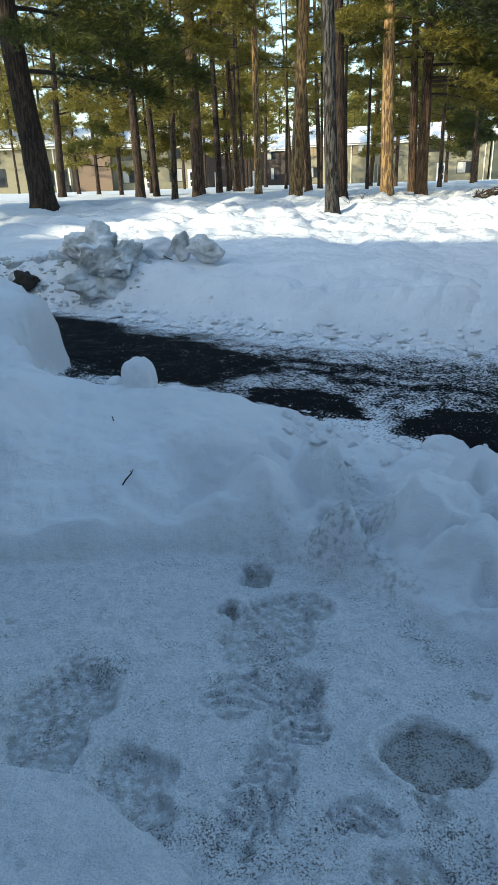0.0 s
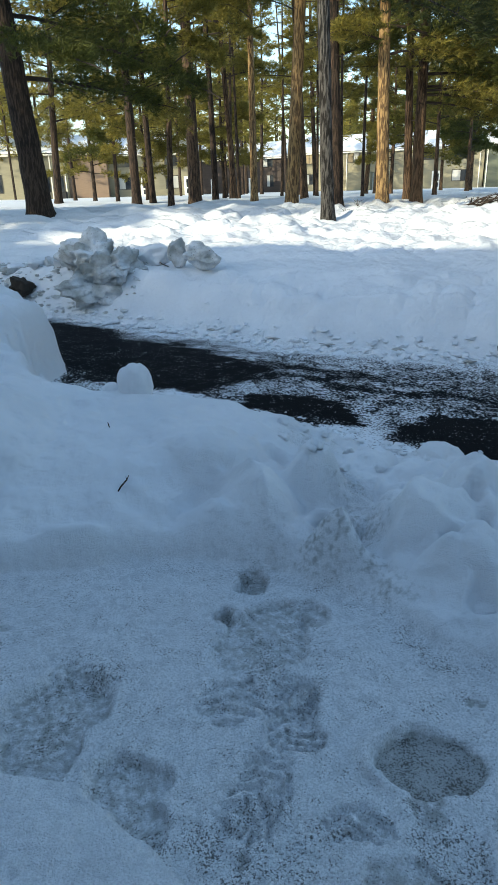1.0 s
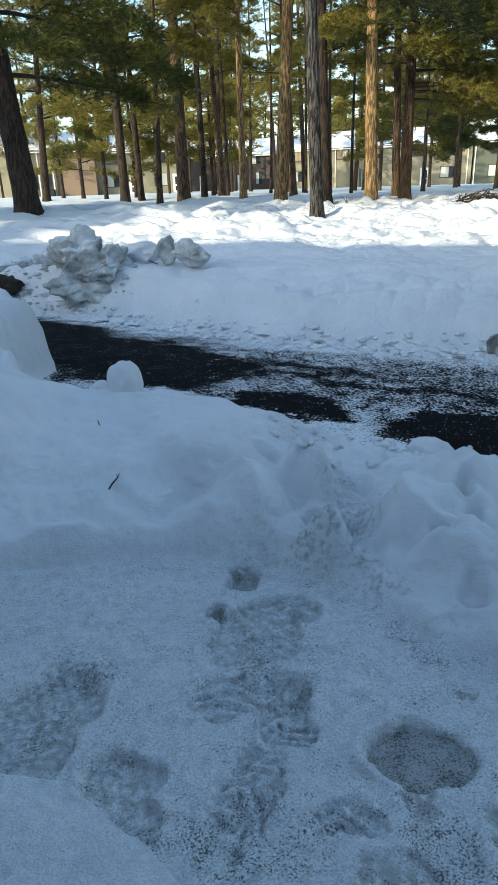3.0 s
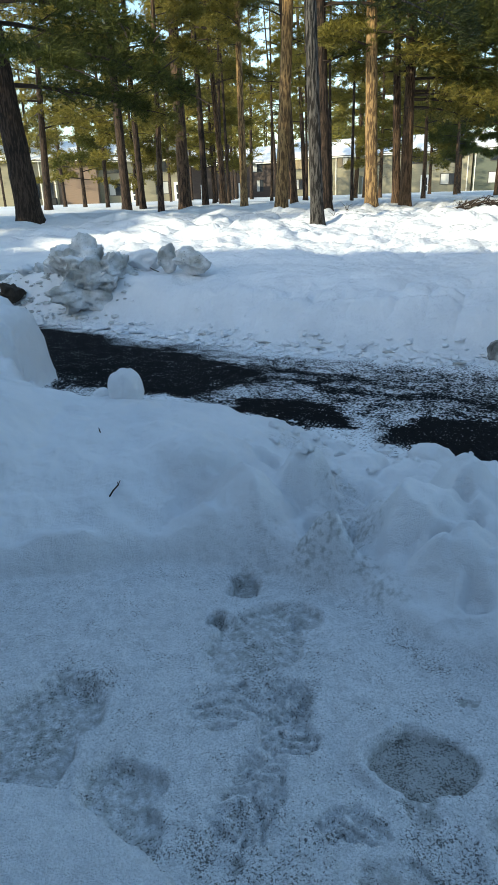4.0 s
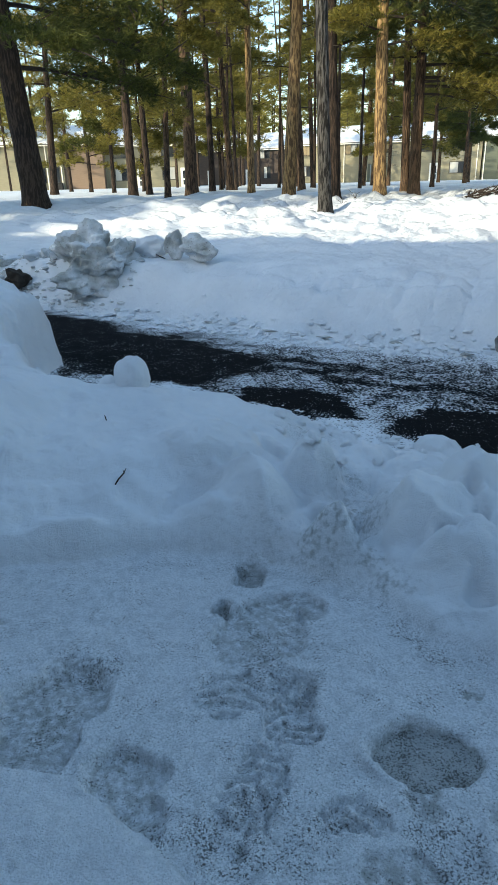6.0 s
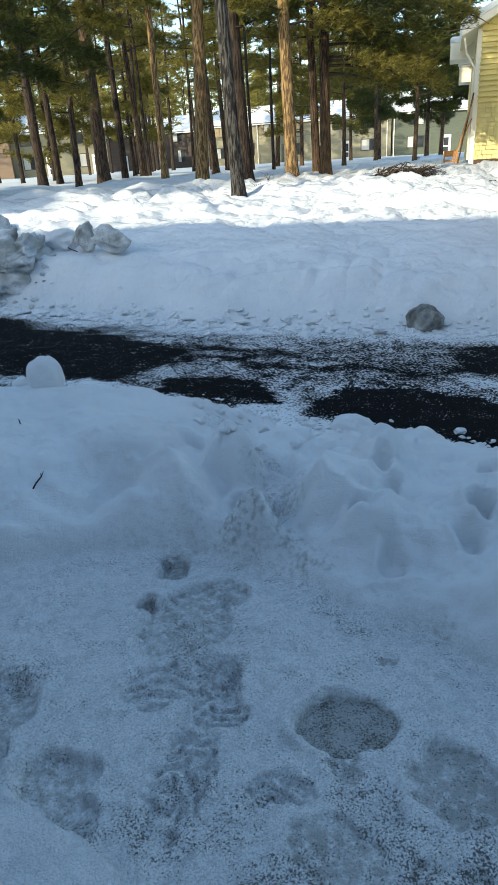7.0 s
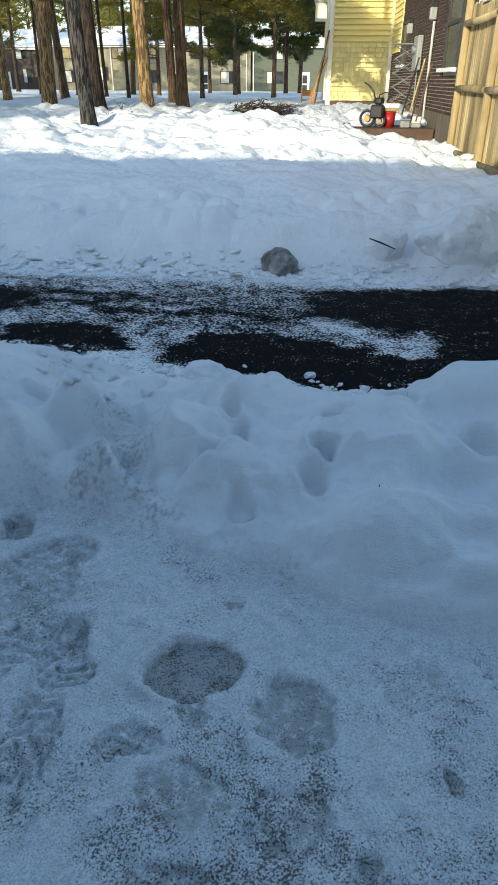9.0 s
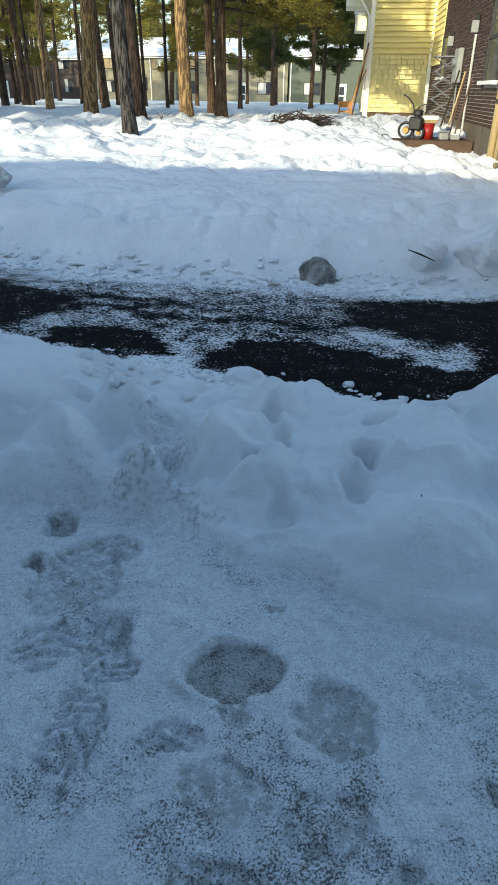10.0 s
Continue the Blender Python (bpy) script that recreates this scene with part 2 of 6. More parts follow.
    low = 1 - sstep(6.7, 7.5, s)
    lump2 = 0.07 * fbm(r / 0.75, s / 0.6, 91, 3) + (0.14 * fbm(r / 0.36, s / 0.42, 95, 3) + 0.09 * np.abs(vnoise(r / 0.30, s / 0.26, 97))) * (0.2 + 0.8 * low) + 0.012 * fbm(r / 0.08, s / 0.08, 93, 2) - 0.01
    lump2 = lump2 + 0.14 * np.exp(-(((r + 5.6) / 1.3) ** 2 + ((s - 7.4) / 0.9) ** 2)) + 0.22 * np.exp(-(((r + 5.15) / 0.55) ** 2 + ((s - 7.05) / 0.38) ** 2)) + 0.10 * np.exp(-(((r + 4.0) / 0.5) ** 2 + ((s - 7.3) / 0.3) ** 2)) + 0.06 * np.exp(-((s - 7.3) / 0.6) ** 2)
    lump2 = lump2 + 0.05 * np.exp(-(((r - 2.2) / 0.7) ** 2 + ((s - 7.1) / 0.6) ** 2)) * 3
    far = (yard(r, s) + lump2 * (1 - sstep(8.0, 10.0, s))) * climb - 0.09 * (1 - sstep(-0.12, 0.1, s - foot2))
    mid = 0.5 * (near_edge(r) + far_foot(r))
    z = np.where(s < mid, near, far)
    z = np.where(s < 0.0, walk_z * 0.5, z)
    wet = np.maximum(wet * (1 - inside), (0.85 * blob(r + 0.3 * wob, s + 0.3 * wob, -0.835, 1.99, 0.07, 0.085, 18)) * inside) * (s < mid)
    wet = np.maximum(wet, 0.42 * trod * inside * drop * (s < mid) * sstep(-0.15, 0.35, fbm(r / 0.10, s / 0.045, 99, 3) + 0.10))
    # the toe's shade and dirt are painted through wet and grit
    toe = (1 - sstep(0.03, 0.32, s - foot)) * sstep(-0.10, 0.02, s - foot) * np.interp(r, [-1.6, -1.2, -0.4, 0.2, 1.2], [0.1, 0.35, 1.0, 0.6, 0.45])
    wet = np.maximum(wet, 0.42 * blob(r + 0.8 * wob, s - 0.8 * wob, -0.52, 2.11, 0.2, 0.14) * inside * sstep(-0.5, 0.3, fbm(r / 0.15, s / 0.12, 96, 3)))
    wet = np.maximum(wet, 0.36 * toe * (s < mid) * sstep(-0.3, 0.4, fbm(r / 0.2, s / 0.16, 98, 3)))
    grit = np.where(s < mid, 0.22 + (0.68 + dirt) * (1 - sstep(-0.06, 0.10, s - foot)) + 0.55 * trod + 0.35 * toe, 0.12 + 0.35 * np.exp(-((s - far_foot(r)) / 0.35) ** 2))
    grit = np.where(s > 10, 0.30 + 0.55 * sstep(-0.1, 0.5, fbm(r / 4, s / 2, 7, 3)) * sstep(11, 15, s), grit)
    return z, wet, grit


def height(r, s):
    return float(terrain(np.array([r]), np.array([s]))[0][0])


# ---- materials ----
class Nodes:
    """A small hand for node materials."""

    def __init__(self, name):
        self.mat = bpy.data.materials.new(name)
        self.mat.use_nodes = True
        self.tree = self.mat.node_tree
        self.bsdf = self.tree.nodes["Principled BSDF"]
        self.bsdf.inputs["Specular IOR Level"].default_value = 0.3

    def add(self, kind, **inputs):
        node = self.tree.nodes.new(kind)
        for key, value in inputs.items():
            self.put(node.inputs[key.replace("_", " ")], value)
        return node

    def put(self, socket, value):
        if isinstance(value, bpy.types.NodeSocket):
            self.tree.links.new(value, socket)
        else:
            socket.default_value = value

    def place(self, scale=(1, 1, 1), obj=False):
        source = self.add("ShaderNodeTexCoord").outputs["Object"] if obj else self.add("ShaderNodeNewGeometry").outputs["Position"]
        return self.add("ShaderNodeMapping", Vector=source, Scale=scale).outputs[0]

    def noise(self, at, scale, detail=4.0, rough=0.55):
        return self.add("ShaderNodeTexNoise", Vector=at, Scale=scale, Detail=detail, Roughness=rough).outputs["Fac"]

    def ramp(self, fac, low, high, a=0.0, b=1.0):
        node = self.add("ShaderNodeMapRange", Value=fac)
        for n, value in zip((1, 2, 3, 4), (low, high, a, b)):
            self.put(node.inputs[n], value)
        return node.outputs[0]

    def maths(self, op, a, b=0.0):
        node = self.add("ShaderNodeMath")
        node.operation = op
        self.put(node.inputs[0], a)
        self.put(node.inputs[1], b)
        return node.outputs[0]

    def mix(self, fac, a, b):
        node = self.add("ShaderNodeMix")
        node.data_type = "RGBA"
        for socket, value in zip((node.inputs[0], node.inputs[6], node.inputs[7]), (fac, a, b)):
            self.put(socket, (*value, 1) if isinstance(value, tuple) and len(value) == 3 else value)
        return node.outputs[2]

    def attr(self, name):
        node = self.add("ShaderNodeAttribute")
        node.attribute_name = name
        return node.outputs["Fac"]

    def bump(self, fac, distance, strength=1.0, under=None):
        node = self.add("ShaderNodeBump", Height=fac, Distance=distance, Strength=strength)
        if under is not None:
            self.put(node.inputs["Normal"], under)
        return node.outputs[0]

    def done(self, colour, rough=0.7, normal=None, metal=0.0):
        self.put(self.bsdf.inputs["Base Color"], (*colour, 1) if isinstance(colour, tuple) else colour)
        self.put(self.bsdf.inputs["Roughness"], rough)
        self.put(self.bsdf.inputs["Metallic"], metal)
        if normal is not None:
            self.put(self.bsdf.inputs["Normal"], normal)
        return self.mat


def snow_material():
    n = Nodes("snow")
    at = n.place()
    broad, fine, grain = n.noise(at, 2.2, 5), n.noise(at, 38, 4), n.noise(at, 210, 3)
    clean = n.mix(n.ramp(broad, 0.3, 0.7), (0.80, 0.82, 0.85), (0.90, 0.91, 0.93))
    packed = n.attr("grit")
    clean = n.mix(n.maths("MULTIPLY", n.ramp(n.noise(at, 150, 3, 0.75), 0.48, 0.57), n.ramp(packed, 0.3, 1.0, 0.0, 0.70)), clean, (0.44, 0.46, 0.48))
    clean = n.mix(n.ramp(packed, 0.3, 1.0, 0.0, 0.12), clean, (0.50, 0.52, 0.55))
    clean = n.mix(n.maths("MULTIPLY", n.ramp(n.noise(at, 22, 4, 0.65), 0.48, 0.62), n.ramp(packed, 0.3, 1.0, 0.0, 0.45)), clean, (0.50, 0.52, 0.54))
    wet = n.attr("wet")
    mottled = n.ramp(n.maths("ADD", n.maths("MULTIPLY", wet, 0.75), n.maths("MULTIPLY", n.maths("SUBTRACT", fine, 0.5), 2.1)), 0.18, 0.66)
    wet_mask = n.maths("MULTIPLY", mottled, n.ramp(wet, 0.04, 0.3))
    ice = n.mix(n.ramp(n.noise(at, 9, 3), 0.4, 0.65), (0.36, 0.37, 0.36), (0.22, 0.23, 0.205))
    colour = n.mix(n.maths("MULTIPLY", wet_mask, 0.70), clean, ice)
    specks = n.maths("ADD", n.noise(at, 165, 3, 0.7), n.maths("MULTIPLY", n.noise(at, 9, 6, 0.75), 0.5))
    grit = n.attr("grit")
    limit = n.ramp(n.maths("MAXIMUM", n.maths("MULTIPLY", grit, 0.88), n.maths("MULTIPLY", wet, 1.25)), 0.0, 1.15, 1.08, 0.77)
    dark = n.ramp(n.maths("SUBTRACT", specks, limit), 0.0, 0.05)
    colour = n.mix(n.maths("MULTIPLY", dark, 0.88), colour, (0.075, 0.07, 0.062))
    rough = n.ramp(wet_mask, 0, 1, 0.85, 0.42)
    normal = n.bump(n.noise(at, 14, 5), 0.034, 0.75)
    normal = n.bump(grain, 0.008, 1.0, normal)
    n.bsdf.inputs["Subsurface Weight"].default_value = 0.0
    return n.done(colour, rough, normal)


def dirty_ice_material():
    n = Nodes("dirty_ice")
    at = n.place()
    broad, fine = n.noise(at, 4.5, 6), n.noise(at, 30, 4)
    colour = n.mix(n.ramp(broad, 0.35, 0.62), (0.74, 0.75, 0.76), (0.36, 0.36, 0.335))
    colour = n.mix(n.ramp(n.noise(at, 60, 3), 0.62, 0.72), colour, (0.14, 0.13, 0.115))
    return n.done(colour, 0.55, n.bump(fine, 0.02, 0.7))


def road_material():
    n = Nodes("asphalt")
    at = n.place()
    cover = n.attr("cover")
    stone = n.noise(at, 160, 3)
    black = n.mix(n.ramp(stone, 0.35, 0.7), (0.005, 0.005, 0.0055), (0.020, 0.020, 0.021))
    stretched = n.place((1.0, 1.0, 1.0))
    grains = n.noise(stretched, 62, 3, 0.7)
    clumps = n.noise(at, 7, 4)
    amount = n.maths("ADD", n.maths("MULTIPLY", cover, 0.25), n.maths("MULTIPLY", n.maths("SUBTRACT", clumps, 0.5), 0.32))
    powder = n.ramp(n.maths("ADD", grains, amount), 0.655, 0.69)
    film = n.maths("MULTIPLY", n.ramp(cover, 0.5, 1.1), 0.07)
    colour = n.mix(film, black, (0.55, 0.57, 0.6))
    colour = n.mix(powder, colour, (0.80, 0.82, 0.85))
    rough = n.ramp(powder, 0, 1, 0.55, 0.85)
    n.bsdf.inputs["Specular IOR Level"].default_value = 0.1
    n.bsdf.inputs["IOR"].default_value = 1.12
    normal = n.bump(stone, 0.004, 0.6)
    normal = n.bump(powder, 0.012, 0.8, normal)
    return n.done(colour, rough, normal)


def bark_material(name, ridge, groove, warm=0.5):
    n = Nodes(name)
    at = n.place((1, 1, 0.16))
    plates = n.noise(at, 26, 4, 0.6)
    fine = n.noise(n.place((1, 1, 0.5)), 70, 3)
    tint = n.noise(n.place(), 0.8, 2)
    colour = n.mix(n.ramp(plates, 0.46, 0.55), groove, ridge)
    colour = n.mix(n.maths("MULTIPLY", n.ramp(tint, 0.4, 0.7), warm), colour, (0.30, 0.18, 0.085))
    normal = n.bump(plates, 0.05, 1.0)
    return n.done(colour, 0.9, n.bump(fine, 0.01, 0.6, normal))


def needle_material(name, a, b):
    n = Nodes(name)
    pick = n.add("ShaderNodeNewGeometry").outputs["Random Per Island"]
    shade = n.noise(n.place(), 0.9, 2)
    colour = n.mix(n.maths("ADD", n.maths("MULTIPLY", pick, 0.6), n.maths("MULTIPLY", shade, 0.4)), a, b)
    n.done(colour, 0.6)
    glow = n.add("ShaderNodeBsdfTranslucent", Color=colour)
    both = n.add("ShaderNodeMixShader", Fac=0.35)
    n.put(both.inputs[1], n.bsdf.outputs[0])
    n.put(both.inputs[2], glow.outputs[0])
    n.put(n.tree.nodes["Material Output"].inputs["Surface"], both.outputs[0])
    return n.mat


def plain_material(name, a, b, scale=6.0, rough=0.6, bump=0.004, stretch=(1, 1, 1), metal=0.0, stain=None, vary=0.0):
    """Two colours mixed by noise at two scales; stain: a darker colour in patches; vary: how much each piece differs."""
    n = Nodes(name)
    at = n.place(stretch)
    broad, fine = n.noise(at, scale, 5), n.noise(at, scale * 9, 3)
    colour = n.mix(n.ramp(n.maths("ADD", n.maths("MULTIPLY", broad, 0.7), n.maths("MULTIPLY", fine, 0.3)), 0.35, 0.65), a, b)
    if stain:
        colour = n.mix(n.ramp(n.noise(n.place((1, 1, 0.3)), scale * 0.35, 5), 0.52, 0.72), colour, stain)
    if vary:
        odd = n.add("ShaderNodeObjectInfo").outputs["Random"]
        island = n.add("ShaderNodeNewGeometry").outputs["Random Per Island"]
        hue = n.add("ShaderNodeHueSaturation", Color=colour, Value=n.ramp(n.maths("FRACT", n.maths("ADD", odd, island)), 0, 1, 1 - vary, 1 + vary))
        colour = hue.outputs[0]
    return n.done(colour, rough, n.bump(fine, bump, 0.6), metal)


def glass_material():
    n = Nodes("window_glass")
    n.bsdf.inputs["Specular IOR Level"].default_value = 0.6
    return n.done(n.mix(n.ramp(n.noise(n.place(), 0.7, 2), 0.4, 0.6), (0.02, 0.024, 0.03), (0.05, 0.055, 0.06)), 0.06)


SNOW, ICE, ROAD = snow_material(), dirty_ice_material(), road_material()
GRITTY = plain_material("gritty_snow", (0.50, 0.50, 0.48), (0.15, 0.145, 0.135), 16, 0.8, 0.02, stain=(0.10, 0.095, 0.085))
# the tan copy has sunlight painted in, the dark brown one crown shade
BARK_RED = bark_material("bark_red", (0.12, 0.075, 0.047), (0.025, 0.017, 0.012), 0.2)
BARK_SUNLIT = bark_material("bark_sunlit", (0.36, 0.235, 0.105), (0.10, 0.062, 0.032), 0.2)
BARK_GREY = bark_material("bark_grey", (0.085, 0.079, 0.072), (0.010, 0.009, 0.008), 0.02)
BARK_SHADED = bark_material("bark_shaded", (0.055, 0.037, 0.027), (0.012, 0.009, 0.008), 0.06)
NEEDLES = needle_material("needles_green", (0.014, 0.025, 0.007), (0.15, 0.155, 0.03))
# golden copy of the green needles, with sunlight put into its colour
NEEDLES_SUNLIT = needle_material("needles_sunlit", (0.030, 0.038, 0.008), (0.36, 0.30, 0.06))
NEEDLES_DARK = needle_material("needles_dark", (0.010, 0.018, 0.007), (0.055, 0.068, 0.018))
TWIG = plain_material("twig", (0.06, 0.043, 0.032), (0.03, 0.022, 0.017), 20, 0.85)
YELLOW = plain_material("yellow_siding", (0.66, 0.56, 0.225), (0.72, 0.62, 0.28), 3.0, 0.6, 0.003, (1, 1, 4), vary=0.04)
SHINGLE = plain_material("yellow_shingle", (0.62, 0.54, 0.24), (0.73, 0.65, 0.33), 5.0, 0.75, 0.006, (1, 1, 0.4), vary=0.08)
CREAM = plain_material("cream_trim", (0.78, 0.74, 0.62), (0.84, 0.80, 0.70), 3.0, 0.55)
BRICK = plain_material("brown_brick", (0.035, 0.022, 0.019), (0.075, 0.042, 0.033), 14, 0.85, 0.006, vary=0.35)
MORTAR = plain_material("mortar", (0.50, 0.46, 0.41), (0.40, 0.37, 0.33), 10, 0.9)
CONCRETE = plain_material("stained_concrete", (0.15, 0.125, 0.095), (0.09, 0.072, 0.055), 5.0, 0.9, 0.006, (1, 1, 0.3), stain=(0.05, 0.04, 0.03))
FENCE = plain_material("fence_wood", (0.50, 0.39, 0.205), (0.28, 0.21, 0.105), 4.0, 0.85, 0.01, (4, 4, 0.22), stain=(0.10, 0.075, 0.04), vary=0.38)
DECK_WOOD = plain_material("deck_wood", (0.11, 0.066, 0.045), (0.06, 0.038, 0.027), 6, 0.8, 0.005, vary=0.2)
PLANK = plain_material("orange_plank", (0.50, 0.26, 0.09), (0.36, 0.17, 0.06), 6, 0.7, 0.004, (2, 2, 0.3))
GREY_METAL = plain_material("grey_metal", (0.24, 0.25, 0.26), (0.15, 0.155, 0.16), 8, 0.5, 0.002, metal=0.3)
METER_BOX = plain_material("meter_grey", (0.30, 0.31, 0.30), (0.24, 0.25, 0.24), 8, 0.5, 0.002)
BLACK = plain_material("black_plastic", (0.014, 0.014, 0.015), (0.026, 0.026, 0.027), 20, 0.5, 0.002)
RED = plain_material("red_plastic", (0.32, 0.018, 0.014), (0.24, 0.014, 0.012), 10, 0.4, 0.002)
WHITE = plain_material("white_paint", (0.78, 0.78, 0.76), (0.70, 0.70, 0.68), 8, 0.5, 0.002)
RUST = plain_material("brass_hub", (0.45, 0.27, 0.08), (0.32, 0.18, 0.06), 15, 0.5, 0.003, metal=0.3)
BEIGE = plain_material("beige_siding", (0.27, 0.25, 0.175), (0.235, 0.215, 0.15), 1.5, 0.75, 0.003, (1, 1, 6), stain=(0.24, 0.22, 0.155))
GREY_SIDING = plain_material("grey_siding", (0.30, 0.31, 0.33), (0.26, 0.27, 0.29), 1.5, 0.75, 0.003, (1, 1, 6))
GREEN = plain_material("green_siding", (0.105, 0.12, 0.09), (0.09, 0.10, 0.077), 1.5, 0.75, 0.003, (1, 1, 6))
BROWN = plain_material("brown_siding", (0.23, 0.165, 0.12), (0.20, 0.145, 0.105), 1.5, 0.8, 0.003, (1, 1, 6))
DARK_SIDING = plain_material("dark_siding", (0.085, 0.065, 0.055), (0.065, 0.05, 0.042), 1.5, 0.8, 0.003, (1, 1, 6))
ROOF = plain_material("roof_shingle", (0.10, 0.095, 0.09), (0.07, 0.067, 0.064), 8, 0.9)
FRAME_DARK = plain_material("dark_frame", (0.035, 0.033, 0.03), (0.05, 0.047, 0.043), 8, 0.5)
CURTAIN = plain_material("curtain", (0.50, 0.50, 0.47), (0.42, 0.42, 0.40), 12, 0.8, 0.003, (3, 3, 0.2))
GLASS = glass_material()
DARK_BROWN = plain_material("dark_brown", (0.035, 0.028, 0.022), (0.06, 0.048, 0.036), 14, 0.9, 0.02)


# ---- helpers for meshes ----
def part(name, bm, material, parent=None, label="", smooth=False, m=None):
    """One mesh object from a bmesh, under a thing or a part where one is given."""
    data = bpy.data.meshes.new(name)
    bm.to_mesh(data)
    bm.free()
    data.materials.append(material)
    if smooth:
        data.polygons.foreach_set("use_smooth", [True] * len(data.polygons))
    ob = new(name, data)
    if parent is not None:
        ob.parent = parent
    if m is not None:
        ob.matrix_basis = m
    return tagged(ob, label)


def share(name, data, parent, m):
    ob = new(name, data)
    ob.parent = parent
    ob.matrix_basis = m
    return ob


def thing(name, m, label, category, group="", kind=""):
    ob = new(name)
    ob.empty_display_size = 0.1
    ob.matrix_basis = m
    return tagged(ob, label, category, group, kind)


def box(bm, x0, x1, y0, y1, z0, z1, m=None):
    made = bmesh.ops.create_cube(bm, size=1)["verts"]
    for v in made:
        v.co = Vector((x0 + (v.co.x + 0.5) * (x1 - x0), y0 + (v.co.y + 0.5) * (y1 - y0), z0 + (v.co.z + 0.5) * (z1 - z0)))
        if m is not None:
            v.co = m @ v.co
    return made


def soft_box(x0, x1, y0, y1, z0, z1, edge=0.01, m=None):
    bm = bmesh.new()
    box(bm, x0, x1, y0, y1, z0, z1, m)
    bmesh.ops.bevel(bm, geom=bm.edges[:], offset=edge, segments=1, affect="EDGES")
    return bm


def beam(bm, a, b, w, d=None):
    """A square bar from a to b."""
    a, b = Vector(a), Vector(b)
    turn = (b - a).to_track_quat("Z", "Y").to_matrix().to_4x4()
    return box(bm, -w / 2, w / 2, -(d or w) / 2, (d or w) / 2, 0, (b - a).length, Matrix.Translation(a) @ turn)


def tube(bm, points, radii, sides=8, cap=True):
    """A round limb through points."""
    rings, prior = [], None
    for n, p in enumerate(points):
        p = Vector(p)
        ahead = (Vector(points[min(n + 1, len(points) - 1)]) - Vector(points[max(n - 1, 0)])).normalized()
        side = ahead.orthogonal() if prior is None else (prior - ahead * prior.dot(ahead))
        side.normalize()
        prior = side
        other = ahead.cross(side)
        rings.append([bm.verts.new(p + float(radii[n]) * (side * math.cos(6.28319 * k / sides) + other * math.sin(6.28319 * k / sides))) for k in range(sides)])
    for a, b in zip(rings, rings[1:]):
        for k in range(sides):
            bm.faces.new((a[k], a[(k + 1) % sides], b[(k + 1) % sides], b[k]))
    if cap:
        bm.faces.new(rings[0][::-1])
        bm.faces.new(rings[-1])
    return bm


def rounded(seed, size, rough=0.25, cuts=3, flat=0.0):
    """An uneven lump with its foot at z = 0."""
    bm = bmesh.new()
    bmesh.ops.create_icosphere(bm, subdivisions=cuts, radius=1)
    off = Vector((seed * 3.7, seed * 1.9, seed * 5.3))
    for v in bm.verts:
        k = 1 + rough * noise.fractal(v.co * 1.1 + off, 1.0, 2.0, 4) + 0.5 * rough * noise.noise(v.co * 4 + off)
        if flat:
            cell = noise.cell(v.co * 2.2 + off)
            k += flat * (cell - 0.5)
        v.co = Vector((v.co.x * size[0] * k, v.co.y * size[1] * k, max(v.co.z * k, -0.55) * size[2]))
    low = min(v.co.z for v in bm.verts)
    for v in bm.verts:
        v.co.z -= low
    return bm


def block(seed, size, planes=11, rough=0.05, cuts=4):
    """A broken, angular block with its foot at z = 0."""
    rnd = random.Random(seed)
    bm = bmesh.new()
    bmesh.ops.create_icosphere(bm, subdivisions=cuts, radius=1)
    off = Vector((seed * 3.7, seed * 1.9, seed * 5.3))
    sides = [(Vector((rnd.gauss(0, 1), rnd.gauss(0, 1), rnd.gauss(0, 0.8))).normalized(), rnd.uniform(0.5, 0.85)) for _ in range(planes)]
    for v in bm.verts:
        for way, far in sides:
            over = v.co.dot(way) - far
            if over > 0:
                v.co -= way * over
        v.co += v.co.normalized() * rough * (2.2 * noise.fractal(v.co * 1.6 + off, 0.9, 2.0, 5) - 0.9 * abs(noise.noise(v.co * 3.3 + off)))
        v.co = Vector((v.co.x * size[0], v.co.y * size[1], v.co.z * size[2]))
    low = min(v.co.z for v in bm.verts)
    for v in bm.verts:
        v.co.z -= low
    return bm


def fast_mesh(name, verts, faces, material, parent=None, smooth=False, attrs=None):
    data = bpy.data.meshes.new(name)
    data.vertices.add(len(verts))
    data.vertices.foreach_set("co", np.asarray(verts, np.float32).ravel())
    faces = np.asarray(faces, np.int32)
    data.loops.add(faces.size)
    data.loops.foreach_set("vertex_index", faces.ravel())
    data.polygons.add(len(faces))
    data.polygons.foreach_set("loop_start", np.arange(len(faces), dtype=np.int32) * faces.shape[1])
    data.polygons.foreach_set("use_smooth", np.full(len(faces), smooth))
    for key, values in (attrs or {}).items():
        data.attributes.new(key, "FLOAT", "POINT").data.foreach_set("value", np.asarray(values, np.float32))
    data.update(calc_edges=True)
    data.materials.append(material)
    ob = new(name, data)
    if parent is not None:
        ob.parent = parent
    return ob


# ---- the snow-covered ground, one sheet cut into its parts ----
def steps(*runs):
    """Grid lines: runs of (from, to, step), or growing ones with a ratio."""
    out = []
    for a, b, step in runs:
        out += list(np.arange(a, b - 1e-9, step))
    return out


def growing(a, b, first, ratio):
    out, step = [], first
    while a < b:
        out.append(a)
        a += step
        step *= ratio
    return out + [b]


